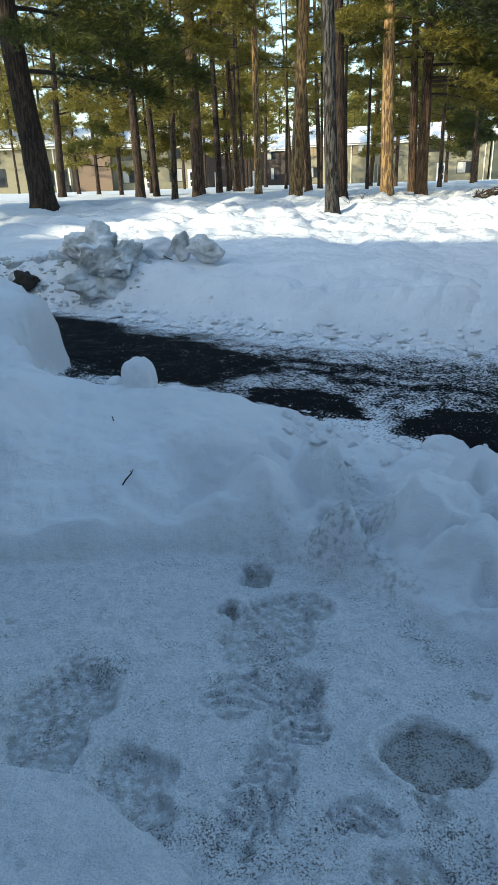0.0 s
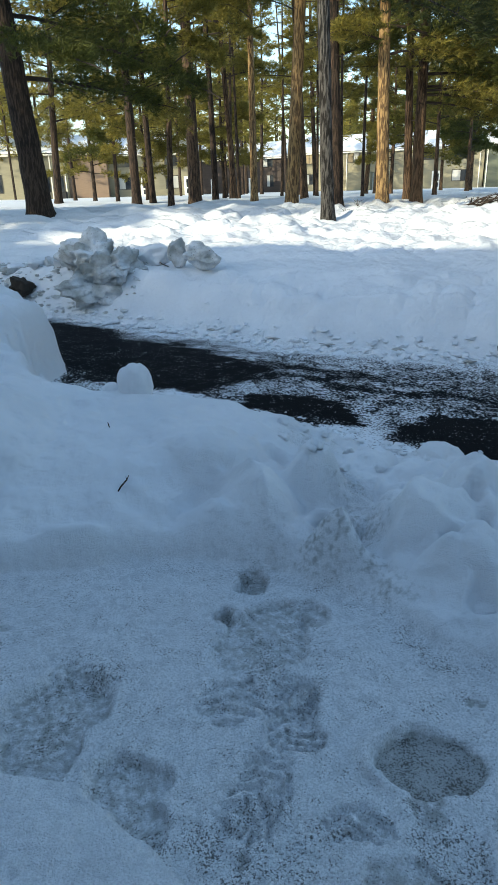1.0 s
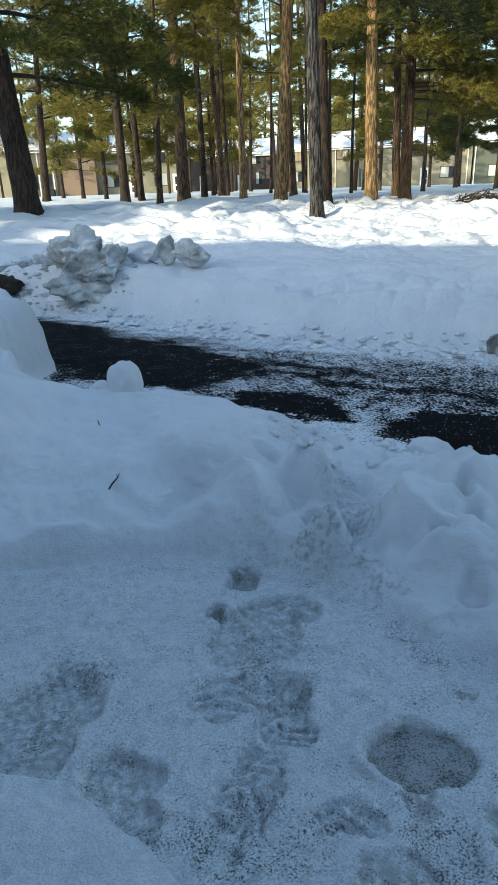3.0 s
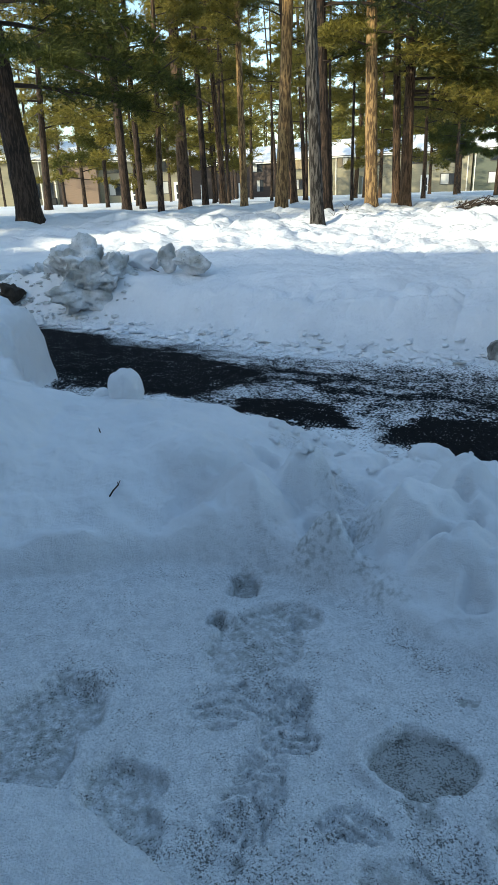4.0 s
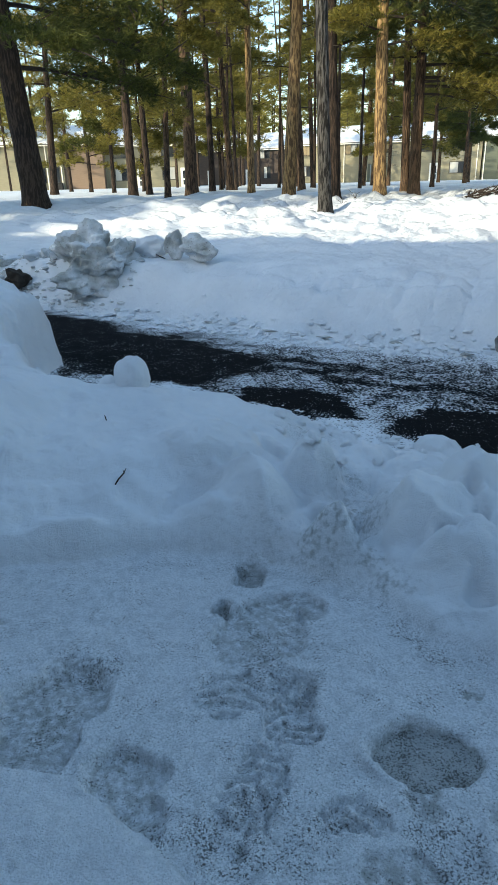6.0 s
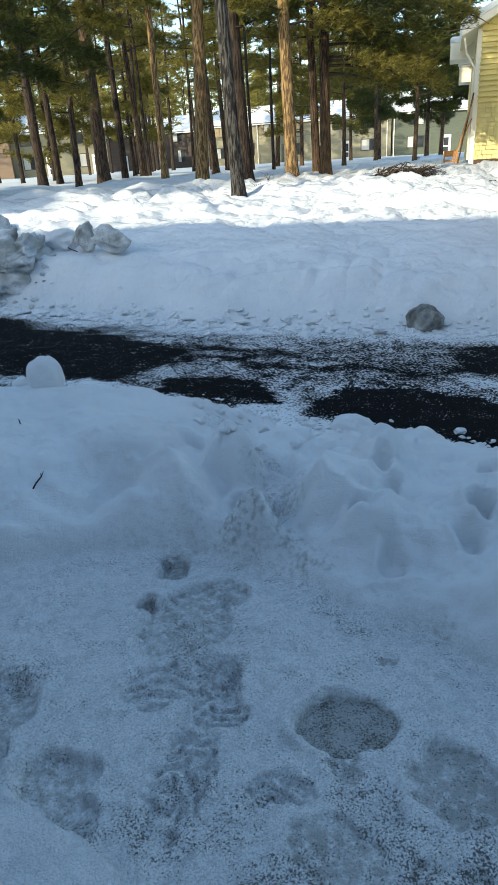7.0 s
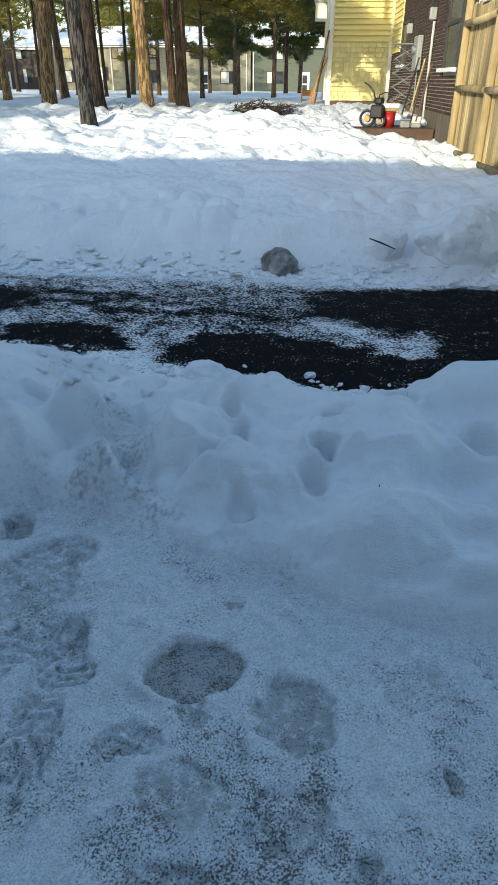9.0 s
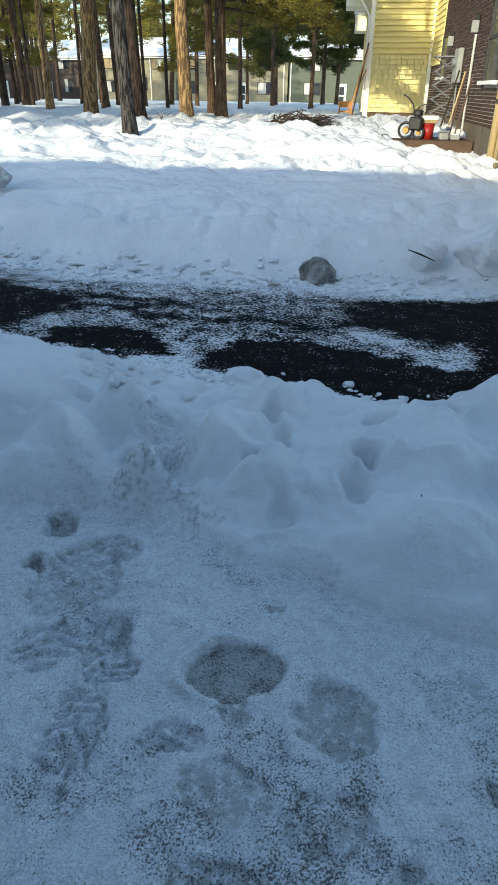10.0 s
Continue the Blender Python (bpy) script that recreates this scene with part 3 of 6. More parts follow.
r_lines = [-x for x in growing(7.0, 500, 0.12, 1.09)][::-1][:-1] + steps((-7.0, -2.4, 0.03), (-2.4, -1.4, 0.0145), (-1.4, 1.1, 0.0075), (1.1, 2.4, 0.0145), (2.4, 6.0, 0.035)) + growing(6.0, 500, 0.06, 1.1)
s_lines = [-x for x in growing(0.0, 400, 0.2, 1.2)][::-1][:-1] + steps((0.0, 0.6, 0.05), (0.6, 2.2, 0.0075), (2.2, 3.9, 0.0125), (3.9, 5.7, 0.05), (5.7, 9.0, 0.03), (9.0, 16.0, 0.07)) + growing(16.0, 700, 0.10, 1.05)
r_lines, s_lines = np.array(r_lines), np.array(s_lines)
RR, SS = np.meshgrid(r_lines, s_lines)
Z, WET, GRIT = terrain(RR, SS)
Z = np.where(np.abs(RR) + np.abs(SS) > 150, np.minimum(Z, 0.1), Z)
XYZ = np.stack([UY * RR + UX * SS, -UX * RR + UY * SS, Z], -1).reshape(-1, 3)
rows_n, cols_n = RR.shape
index = np.arange(rows_n * cols_n).reshape(rows_n, cols_n)
QUADS = np.stack([index[:-1, :-1], index[:-1, 1:], index[1:, 1:], index[1:, :-1]], -1).reshape(-1, 4)
rc = (0.25 * (RR[:-1, :-1] + RR[1:, 1:] + RR[:-1, 1:] + RR[1:, :-1])).ravel()
sc = (0.25 * (SS[:-1, :-1] + SS[1:, 1:] + SS[:-1, 1:] + SS[1:, :-1])).ravel()
lane_mid = 0.5 * (near_edge(rc) + far_foot(rc))
bank_face = (sc > near_foot(rc)) & (sc < lane_mid) & (np.abs(rc) < 9)
trail = bank_face & (rc > -0.86) & (rc < -0.3)
region = np.zeros(len(rc), int)
region[(sc > 0.0) & (sc <= near_foot(rc)) & (np.abs(rc) < 4)] = 1
region[trail] = 1
region[bank_face & (rc <= -0.86)] = 2
region[bank_face & (rc >= -0.3)] = 3
region[(sc >= lane_mid) & (sc < 8.4) & (np.abs(rc) < 12)] = 4
BANKS = {}
for k, (name, label, category, kind) in enumerate((
        ("ground", "snow-covered ground with trampled, uneven sunlit snow under pines", "ground", "structure"),
        ("walkway", "packed, trodden snow walkway with icy grey boot prints and grit", "walkway", "structure"),
        ("snow_bank", "smooth rounded shovelled snow bank beside the walkway and lane", "snow bank", ""),
        ("snow_bank", "low pitted snow bank between walkway and black lane", "snow bank", ""),
        ("snow_bank", "long ploughed snow bank with crusty foot beyond the lane", "snow bank", ""))):
    faces = QUADS[region == k]
    used, inverse = np.unique(faces, return_inverse=True)
    ob = fast_mesh(name, XYZ[used], inverse.reshape(-1, 4), SNOW, None, True, {"wet": WET.ravel()[used], "grit": GRIT.ravel()[used]})
    tagged(ob, label, category, "snow banks" if name == "snow_bank" else "", kind)
    BANKS[k] = ob

# ---- the lane ----
rl = np.array([-x for x in growing(7.0, 400, 0.3, 1.15)][::-1][:-1] + steps((-7.0, -2.0, 0.05), (-2.0, 2.5, 0.03), (2.5, 6.0, 0.06)) + growing(6.0, 400, 0.3, 1.15))
sl = np.arange(2.6, 7.8, 0.03)
LR, LS = np.meshgrid(rl, sl)
cover = 0.60 + 0.30 * fbm(LR / 0.9, LS / 0.28, 5, 4)
shift_r, shift_s = 0.30 * fbm(LR / 0.5, LS / 0.3, 9, 4), 0.20 * fbm(LR / 0.4, LS / 0.25, 8, 4)
for r0, s0, a, b, turn, k in ((-3.5, 5.05, 1.55, 0.60, -17, 0.95), (-2.75, 4.75, 0.75, 0.50, -10, 0.8), (-5.4, 5.7, 1.6, 0.7, -14, 0.8), (-1.52, 4.22, 0.27, 0.20, 0, 1.0), (-1.15, 3.98, 0.20, 0.12, 0, 0.7), (0.03, 3.92, 0.56, 0.36, 0, 1.0), (0.45, 3.62, 0.35, 0.18, -15, 0.9), (-0.45, 3.75, 0.25, 0.15, 0, 0.6), (0.80, 3.68, 0.40, 0.24, 0, 0.9), (2.75, 4.90, 2.30, 0.60, 0, 1.0), (2.3, 3.9, 1.25, 0.62, 0, 1.0), (-0.7, 4.75, 1.3, 0.07, -4, 0.35), (-1.9, 5.15, 0.9, 0.10, -12, 0.3), (6.5, 4.6, 3.0, 1.0, 0, 0.9)):
    cover = cover - k * blob(LR + shift_r, LS + shift_s, r0, s0, a, b, turn)
for r0, s0, a, b, turn, k in ((0.66, 4.40, 0.50, 0.15, -32, 0.22), (0.84, 4.08, 0.24, 0.12, 20, 0.12), (-2.6, 4.12, 0.75, 0.14, -10, 0.5), (-3.35, 4.62, 0.3, 0.09, -10, 0.5), (0.62, 3.42, 0.10, 0.08, 0, 0.6)):
    cover = cover + k * blob(LR + 0.7 * shift_r, LS + 0.5 * shift_s, r0, s0, a, b, turn)
cover = cover + 0.55 * sstep(-0.55, -0.1, LS - far_foot(LR)) + 0.35 * sstep(-0.3, 0.0, near_edge(LR) - LS + 0.1)
crown_z = 0.0 - 0.012 * (LS - 4.8) ** 2 + 0.006 * fbm(LR / 0.6, LS / 0.6, 3, 3)
LXYZ = np.stack([UY * LR + UX * LS, -UX * LR + UY * LS, crown_z - 0.02], -1).reshape(-1, 3)
li = np.arange(LR.size).reshape(LR.shape)
road = fast_mesh("road", LXYZ, np.stack([li[:-1, :-1], li[:-1, 1:], li[1:, 1:], li[1:, :-1]], -1).reshape(-1, 4), ROAD, None, True, {"cover": np.clip(cover, 0, 1.3).ravel()})
tagged(road, "wet black asphalt lane dusted with patches of granular snow", "road", "", "structure")


# ---- buildings ----
def house_frame(r, s, z, label, category="house", group=""):
    return thing("house", Matrix.Translation(world(r, s, z)) @ pose(0, 0, 0, 0, 0, HEAD), label, category, group)


def window(parent, x, y, z, w, h, frame_mat=None, panes=2, name="window", lit=None):
    """A window in a wall that faces -y; y is the wall's face."""
    bm = bmesh.new()
    f = 0.07
    box(bm, x - w / 2 - f, x + w / 2 + f, y - 0.05, y + 0.02, z - f, z)
    box(bm, x - w / 2 - f, x + w / 2 + f, y - 0.05, y + 0.02, z + h, z + h + f)
    box(bm, x - w / 2 - f, x - w / 2, y - 0.05, y + 0.02, z, z + h)
    box(bm, x + w / 2, x + w / 2 + f, y - 0.05, y + 0.02, z, z + h)
    for k in range(1, panes):
        xm = x - w / 2 + w * k / panes
        box(bm, xm - 0.03, xm + 0.03, y - 0.045, y + 0.02, z, z + h)
    ob = part(name, bm, frame_mat or FRAME_DARK, parent)
    for k in range(panes):
        bm = bmesh.new()
        box(bm, x - w / 2 + w * k / panes + 0.03, x - w / 2 + w * (k + 1) / panes - 0.03, y - 0.03, y - 0.012, z + 0.01, z + h - 0.01)
        part("pane", bm, CURTAIN if lit == k else GLASS, ob)
    return ob


def house_door(parent, x, y, z, glass=True):
    bm = bmesh.new()
    box(bm, x - 0.58, x + 0.58, y - 0.06, y + 0.02, z, z + 2.18)
    ob = part("door", bm, WHITE, parent, "white framed storm door")
    if glass:
        for lo, hi in ((0.95, 1.85), (0.25, 0.80)):
            bm = bmesh.new()
            box(bm, x - 0.30, x + 0.30, y - 0.075, y - 0.055, z + lo, z + hi)
            part("pane", bm, GLASS, ob)
    bm = bmesh.new()
    box(bm, x + 0.36, x + 0.42, y - 0.12, y - 0.06, z + 0.95, z + 1.08)
    part("door_handle", bm, GREY_METAL, ob)
    return ob


def snow_roof(parent, x0, x1, y0, y1, z, rise, seed):
    """A gable roof with its ridge along x and a blanket of snow."""
    over, ym = 0.45, 0.5 * (y0 + y1)
    bm = bmesh.new()
    ring = []
    for x in (x0 - over, x1 + over):
        ring.append([bm.verts.new(c) for c in ((x, y0 - over, z - 0.12), (x, ym, z + rise), (x, y1 + over, z - 0.12), (x, y1 + over, z - 0.32), (x, ym, z + rise - 0.2), (x, y0 - over, z - 0.32))])
    for k in range(6):
        bm.faces.new((ring[0][k], ring[0][(k + 1) % 6], ring[1][(k + 1) % 6], ring[1][k]))
    bm.faces.new(ring[0][::-1]), bm.faces.new(ring[1])
    roof = part("roof", bm, ROOF, parent)
    bm = bmesh.new()
    nx, ny = max(8, int((x1 - x0) / 0.7)), 22
    grid = []
    for j in range(ny + 1):
        row = []
        for i in range(nx + 1):
            x, y = x0 - over * 0.9 + (x1 - x0 + 1.8 * over) * i / nx, y0 - over * 0.9 + (y1 - y0 + 1.8 * over) * j / ny
            k = abs(y - ym) / (0.5 * (y1 - y0) + over)
            base = z + rise - (rise + 0.12) * k
            patch = noise.noise(Vector((x * 0.35 + seed, y * 0.35, seed)))
            depth = 0.16 + 0.10 * patch + 0.05 * noise.noise(Vector((x * 1.3, y * 1.3, seed)))
            row.append(bm.verts.new((x, y, base + max(depth, -0.03))))
        grid.append(row)
    for j in range(ny):
        for i in range(nx):
            bm.faces.new((grid[j][i], grid[j][i + 1], grid[j + 1][i + 1], grid[j + 1][i]))
    rim = bmesh.ops.extrude_edge_only(bm, edges=[e for e in bm.edges if e.is_boundary])["geom"]
    for v in rim:
        if isinstance(v, bmesh.types.BMVert):
            v.co.z -= 0.22
    part("roof_snow", bm, SNOW, roof, "thick white snow on the roof", True)
    bm = bmesh.new()
    box(bm, x0 - over, x1 + over, y0 - over - 0.10, y0 - over, z - 0.34, z - 0.20)
    part("gutter", bm, CREAM, roof)
    return roof


def wall_block(parent, x0, x1, y0, y1, z0, z1, material, rise=0.0):
    bm = bmesh.new()
    box(bm, x0, x1, y0, y1, z0, z1)
    if rise:
        ym = 0.5 * (y0 + y1)
        for x in (x0, x1 - 0.2):
            a = [bm.verts.new((x + dx, y, zz)) for dx in (0, 0.2) for y, zz in ((y0, z1), (ym, z1 + rise), (y1, z1))]
            bm.faces.new(a[:3][::-1]), bm.faces.new(a[3:])
            for p, q in ((0, 1), (1, 2), (2, 0)):
                bm.faces.new((a[p], a[q], a[q + 3], a[p + 3]))
    return part("wall", bm, material, parent)


def downspout(parent, x, y, z0, z1):
    bm = bmesh.new()
    box(bm, x - 0.06, x + 0.06, y - 0.11, y - 0.01, z0, z1)
    box(bm, x - 0.06, x + 0.06, y - 0.30, y - 0.11, z0, z0 + 0.10)
    return part("downspout", bm, CREAM, parent)


def roof_vent(parent, x, y, z):
    bm = soft_box(x - 0.22, x + 0.22, y - 0.22, y + 0.22, z, z + 0.9, 0.03)
    return part("chimney", bm, WHITE, parent)


# far row, beyond the pines: green house, beige house, dark house
g = house_frame(-6.9, 92.5, 0.12, "two-storey green-grey townhouse with snow on its roof")
wall_block(g, 0, 19.0, 0, 9, -0.5, 5.1, GREEN, 1.9)
snow_roof(g, 0, 19.0, 0, 9, 5.1, 2.0, 3)
for x, z, w, h, lit in ((2.9, 0.95, 2.0, 1.25, 0), (2.9, 3.55, 1.8, 1.15, 1), (6.9, 4.1, 1.1, 0.7, None), (9.9, 4.1, 1.3, 0.7, None), (13.6, 0.95, 1.9, 1.25, None), (13.6, 3.6, 1.8, 1.1, 0)):
    window(g, x, 0, z, w, h, lit=lit)
for x in (6.6, 11.0, 17.2):
    house_door(g, x, 0, 0.0)
downspout(g, 0.2, 0, 0, 4.9)
roof_vent(g, 8.2, 3.4, 6.4), roof_vent(g, 14.0, 5.4, 6.6)

b = house_frame(-33.0, 93.0, 0.12, "two-storey beige townhouse with snowy roof behind the pines")
wall_block(b, 0, 25.9, 0, 9, -0.5, 5.1, BEIGE, 1.9)
snow_roof(b, 0, 25.9, 0, 9, 5.1, 2.0, 8)
for x, z, w, h, lit in ((3.0, 0.95, 1.7, 1.25, 0), (7.2, 1.2, 1.1, 1.4, 0), (9.2, 0.95, 1.5, 1.2, None), (13.2, 0.95, 1.6, 1.3, 0), (23.2, 0.95, 2.1, 1.25, 0), (3.0, 3.6, 1.7, 1.1, None), (9.2, 3.6, 1.6, 1.1, 1), (13.6, 3.6, 1.4, 1.1, None), (19.2, 3.6, 1.5, 1.1, None), (23.2, 3.55, 1.9, 1.1, None)):
    window(b, x, 0, z, w, h, lit=lit)
for x in (5.6, 16.6, 20.2, 11.4):
    house_door(b, x, 0, 0.0)
for x in (8.3, 25.4):
    downspout(b, x, 0, 0, 4.9)
for x in (6.0, 15.0, 21.2):
    roof_vent(b, x, 4.0, 6.5)
bm = bmesh.new()
box(bm, 8.8, 11.9, -1.6, 0, -0.2, 2.3)
part("porch", bm, BEIGE, b, "small enclosed entrance porch")

d = house_frame(-52.0, 95.0, 0.0, "shade-darkened brown townhouse in shade behind the pines")
wall_block(d, 0, 19.0, 0, 9, -0.5, 5.0, DARK_SIDING, 1.9)
snow_roof(d, 0, 19.0, 0, 9, 5.0, 2.0, 13)
for x, z, w, h, lit in ((3.2, 0.95, 1.8, 1.2, None), (9.6, 0.9, 1.5, 1.25, 0), (15.4, 0.95, 1.0, 1.5, 0), (3.2, 3.6, 1.8, 1.1, None), (9.6, 3.6, 1.6, 1.1, None), (15.0, 3.6, 1.6, 1.1, 0)):
    window(d, x, 0, z, w, h, lit=lit)
for x in (6.4, 12.6):
    house_door(d, x, 0, 0.0)
downspout(d, 18.6, 0, 0, 4.8)

# the tan house at the end of the row turns towards the lane
t = thing("house", Matrix.Translation((-9.6, 86.5, 0.25)) @ pose(0, 0, 0, 0, 0, -4), "tan townhouse with a blank brown end wall and snowy roof", "house")
wall_block(t, -30, 0.0, -1.5, 7.5, -0.5, 5.2, BEIGE, 1.9)
wall_block(t, 0.0, 4.6, -1.0, 7.5, -0.5, 5.2, BROWN)
wall_block(t, 4.6, 15.5, 0.6, 8.6, -0.5, 5.0, BEIGE, 1.9)
snow_roof(t, -30, 4.6, -1.5, 7.5, 5.2, 2.0, 23)
snow_roof(t, 5.0, 15.5, 0.6, 8.6, 5.0, 1.8, 27)
for x, y, z, w, h, lit in ((-3.0, -1.5, 0.95, 1.7, 1.9, 0), (-8.6, -1.5, 0.95, 1.8, 1.9, None), (-0.9, -1.5, 0.9, 0.8, 1.7, None), (-15, -1.5, 0.95, 1.8, 1.3, 1), (-3.6, -1.5, 3.5, 1.8, 1.1, None), (-9.0, -1.5, 3.5, 1.8, 1.1, 0), (6.5, 0.6, 0.95, 1.5, 1.35, 0), (12.2, 0.6, 0.95, 1.5, 1.35, 1), (6.5, 0.6, 3.5, 1.5, 1.0, None), (12.2, 0.6, 3.5, 1.5, 1.0, None)):
    window(t, x, y, z, w, h, lit=lit)
for x in (8.9, 14.2):
    house_door(t, x, 0.6, 0.05)
for x in (-1.9, -0.25):
    downspout(t, x, -1.5, 0, 5.0)
bm = soft_box(-0.9, -0.2, -2.2, -1.6, -0.1, 0.9, 0.08)
part("utility_box", bm, BLACK, t)

# unseen house added to shade the walker; its eave sets the shade's edge
h = house_frame(-62, -10.0, 0.0, "unseen long grey-sided building with snowy roof, added to shade the walkway", "building")
wall_block(h, 0, 84, 0, 8.2, -0.3, 4.28, GREY_SIDING, 1.15)
bm = bmesh.new()
ring = []
for x in (-0.5, 84.5):
    ring.append([bm.verts.new(c) for c in ((x, -0.4, 4.24), (x, 4.1, 5.41), (x, 8.6, 4.24), (x, 8.6, 4.46), (x, 4.1, 5.65), (x, -0.4, 4.46))])
for k in range(6):
    bm.faces.new((ring[0][k], ring[0][(k + 1) % 6], ring[1][(k + 1) % 6], ring[1][k]))
bm.faces.new(ring[0][::-1]), bm.faces.new(ring[1])
part("roof", bm, SNOW, h, "snow-covered gable roof")

# ---- yellow house with its brick side ----
YR, YS, YZ = 0.82, 25.2, 0.78
y = house_frame(YR, YS, 0.0, "yellow clapboard and shingle house with brown brick side wall")
WX = 2.9 - YR  # where the brick side begins, in the house's own frame
EAVE = 4.75
bm = bmesh.new()
box(bm, 0, 9.0, 0.03, 9.0, 0.0, EAVE)
pts = [bm.verts.new((x, yy, zz)) for yy in (0.03, 9.0) for x, zz in ((0, EAVE), (9.0, EAVE), (4.5, EAVE + 2.3))]
bm.faces.new(pts[:3]), bm.faces.new(pts[3:][::-1])
for p, q in ((0, 2), (2, 1)):
    bm.faces.new((pts[p], pts[q], pts[q + 3], pts[p + 3]))
part("wall", bm, YELLOW, y)
bm = bmesh.new()
box(bm, WX + 0.012, 9.0, -16.0, 0.0, 0.0, 5.6)
part("wall", bm, MORTAR, y, "mortar between brown bricks")
for x0, z0, x1, z1 in ((-0.52, EAVE - 0.26, 4.5, EAVE + 2.3 + 0.02), (4.5, EAVE + 2.32, 9.7, EAVE - 0.42)):
    bm = bmesh.new()
    v = [bm.verts.new((xx, yy, zz + dz)) for yy in (-0.45, 9.2) for xx, zz, dz in ((x0, z0, 0), (x1, z1, 0), (x1, z1, 0.22), (x0, z0, 0.22))]
    for q in ((0, 1, 2, 3), (7, 6, 5, 4), (0, 4, 5, 1), (1, 5, 6, 2), (2, 6, 7, 3), (3, 7, 4, 0)):
        bm.faces.new([v[k] for k in q])
    roof = part("roof", bm, CREAM, y, "cream fascia and soffit under snow")
    bm = bmesh.new()
    v = [bm.verts.new((xx, yy, zz + dz)) for yy in (-0.5, 9.25) for xx, zz, dz in ((x0, z0, 0.225), (x1, z1, 0.225), (x1, z1, 0.40), (x0 - 0.05 if x0 < 0 else x0, z0, 0.40))]
    for q in ((0, 1, 2, 3), (7, 6, 5, 4), (0, 4, 5, 1), (1, 5, 6, 2), (2, 6, 7, 3), (3, 7, 4, 0)):
        bm.faces.new([v[k] for k in q])
    part("roof_snow", bm, SNOW, roof)
# clapboards above, corner trim, porch hoods of the units behind
n_boards = 0
zb = 2.62
while zb < EAVE + 2.0:
    bm = bmesh.new()
    cut = max(0.0, (zb - EAVE + 0.1) / 2.3 * 4.5)
    x1 = min(WX, 9.0 - cut) if zb < EAVE else WX + 2.0
    v = [bm.verts.new(c) for c in ((cut + 0.1, 0.03, zb), (x1, 0.03, zb), (x1, -0.085, zb), (cut + 0.1, -0.085, zb), (cut + 0.1, 0.03, zb + 0.165), (x1, 0.03, zb + 0.165), (x1, 0.0, zb + 0.165), (cut + 0.1, 0.0, zb + 0.165))]
    for q in ((3, 2, 1, 0), (4, 5, 6, 7), (3, 7, 6, 2), (0, 4, 7, 3), (1, 2, 6, 5)):
        bm.faces.new([v[k] for k in q])
    part("clapboard", bm, YELLOW, y)
    zb += 0.155
bm = soft_box(-0.03, 0.13, -0.05, 0.12, 0.1, EAVE - 0.05, 0.008)
part("corner_trim", bm, CREAM, y)
bm = soft_box(WX - 0.12, WX - 0.005, -0.045, 0.02, 0.1, 5.4, 0.006)
part("corner_trim", bm, CREAM, y)
bm = soft_box(0.13, WX - 0.12, -0.05, 0.03, 0.55, 0.88, 0.01)
part("skirt_board", bm, DECK_WOOD, y, "brown wooden skirt board")
bm = soft_box(0.13, WX - 0.12, -0.035, 0.0, 2.585, 2.625, 0.005)
part("belt_trim", bm, YELLOW, y)
for y0, z0, dx in ((3.3, 4.22, 0.86), (7.0, 3.72, 0.46)):
    bm = soft_box(-dx, 0.02, y0, y0 + 1.6, z0, z0 + 0.55, 0.02)
    hood = part("porch_hood", bm, CREAM, y, "cream entrance hood topped with snow")
    bm = soft_box(-dx - 0.02, 0.02, y0 - 0.02, y0 + 1.6, z0 + 0.56, z0 + 0.74, 0.06)
    part("hood_snow", bm, SNOW, hood)
# gutter elbow at the corner
bm = bmesh.new()
tube(bm, [(-0.42, -0.3, EAVE - 0.3), (-0.34, -0.12, EAVE - 0.7), (-0.07, -0.02, EAVE - 1.1), (-0.07, 0.0, 0.9)], [0.035] * 4, 8)
part("downspout", bm, CREAM, y)

# side wall details, in the house's own frame; the wall's face is x = WX and looks to -x
def side_window(parent, y0, y1, z0, z1):
    f = 0.06
    bm = bmesh.new()
    for a, b2, c, d2 in ((y0 - f, y1 + f, z1, z1 + f), (y0 - f, y0, z0, z1), (y1, y1 + f, z0, z1)):
        box(bm, WX - 0.04, WX + 0.03, a, b2, c, d2)
    box(bm, WX - 0.035, WX + 0.03, y0, y1, 0.5 * (z0 + z1) - 0.03, 0.5 * (z0 + z1) + 0.03)
    ob = part("window", bm, FRAME_DARK, parent)
    for a, b2 in ((z0 + 0.01, 0.5 * (z0 + z1) - 0.035), (0.5 * (z0 + z1) + 0.035, z1 - 0.01)):
        bm = bmesh.new()
        box(bm, WX - 0.012, WX + 0.01, y0 + 0.005, y1 - 0.005, a, b2)
        part("pane", bm, GLASS, ob)
    bm = soft_box(WX - 0.13, WX - 0.02, y0 - 0.1, y1 + 0.1, z0 - 0.07, z0, 0.01)
    part("sill", bm, WHITE, ob, "pale stone sill")


part("foundation", soft_box(WX - 0.03, WX + 0.01, -15.98, -0.05, 0.0, 0.93, 0.008), CONCRETE, y, "stained brown concrete foundation")
side_window(y, 14.0 - YS, 15.3 - YS, 1.72, 3.2)
side_window(y, 8.6 - YS + 2.2, 10.0 - YS + 2.2, 2.6, 3.9)
side_window(y, 21.6 - YS, 22.6 - YS, 1.9, 2.9)
bm = soft_box(WX - 0.14, WX - 0.012, 18.4 - YS, 19.1 - YS, 1.72, 2.45, 0.02)
box_ob = part("meter_box", bm, METER_BOX, y, "grey electric meter cabinet")
bm = bmesh.new()
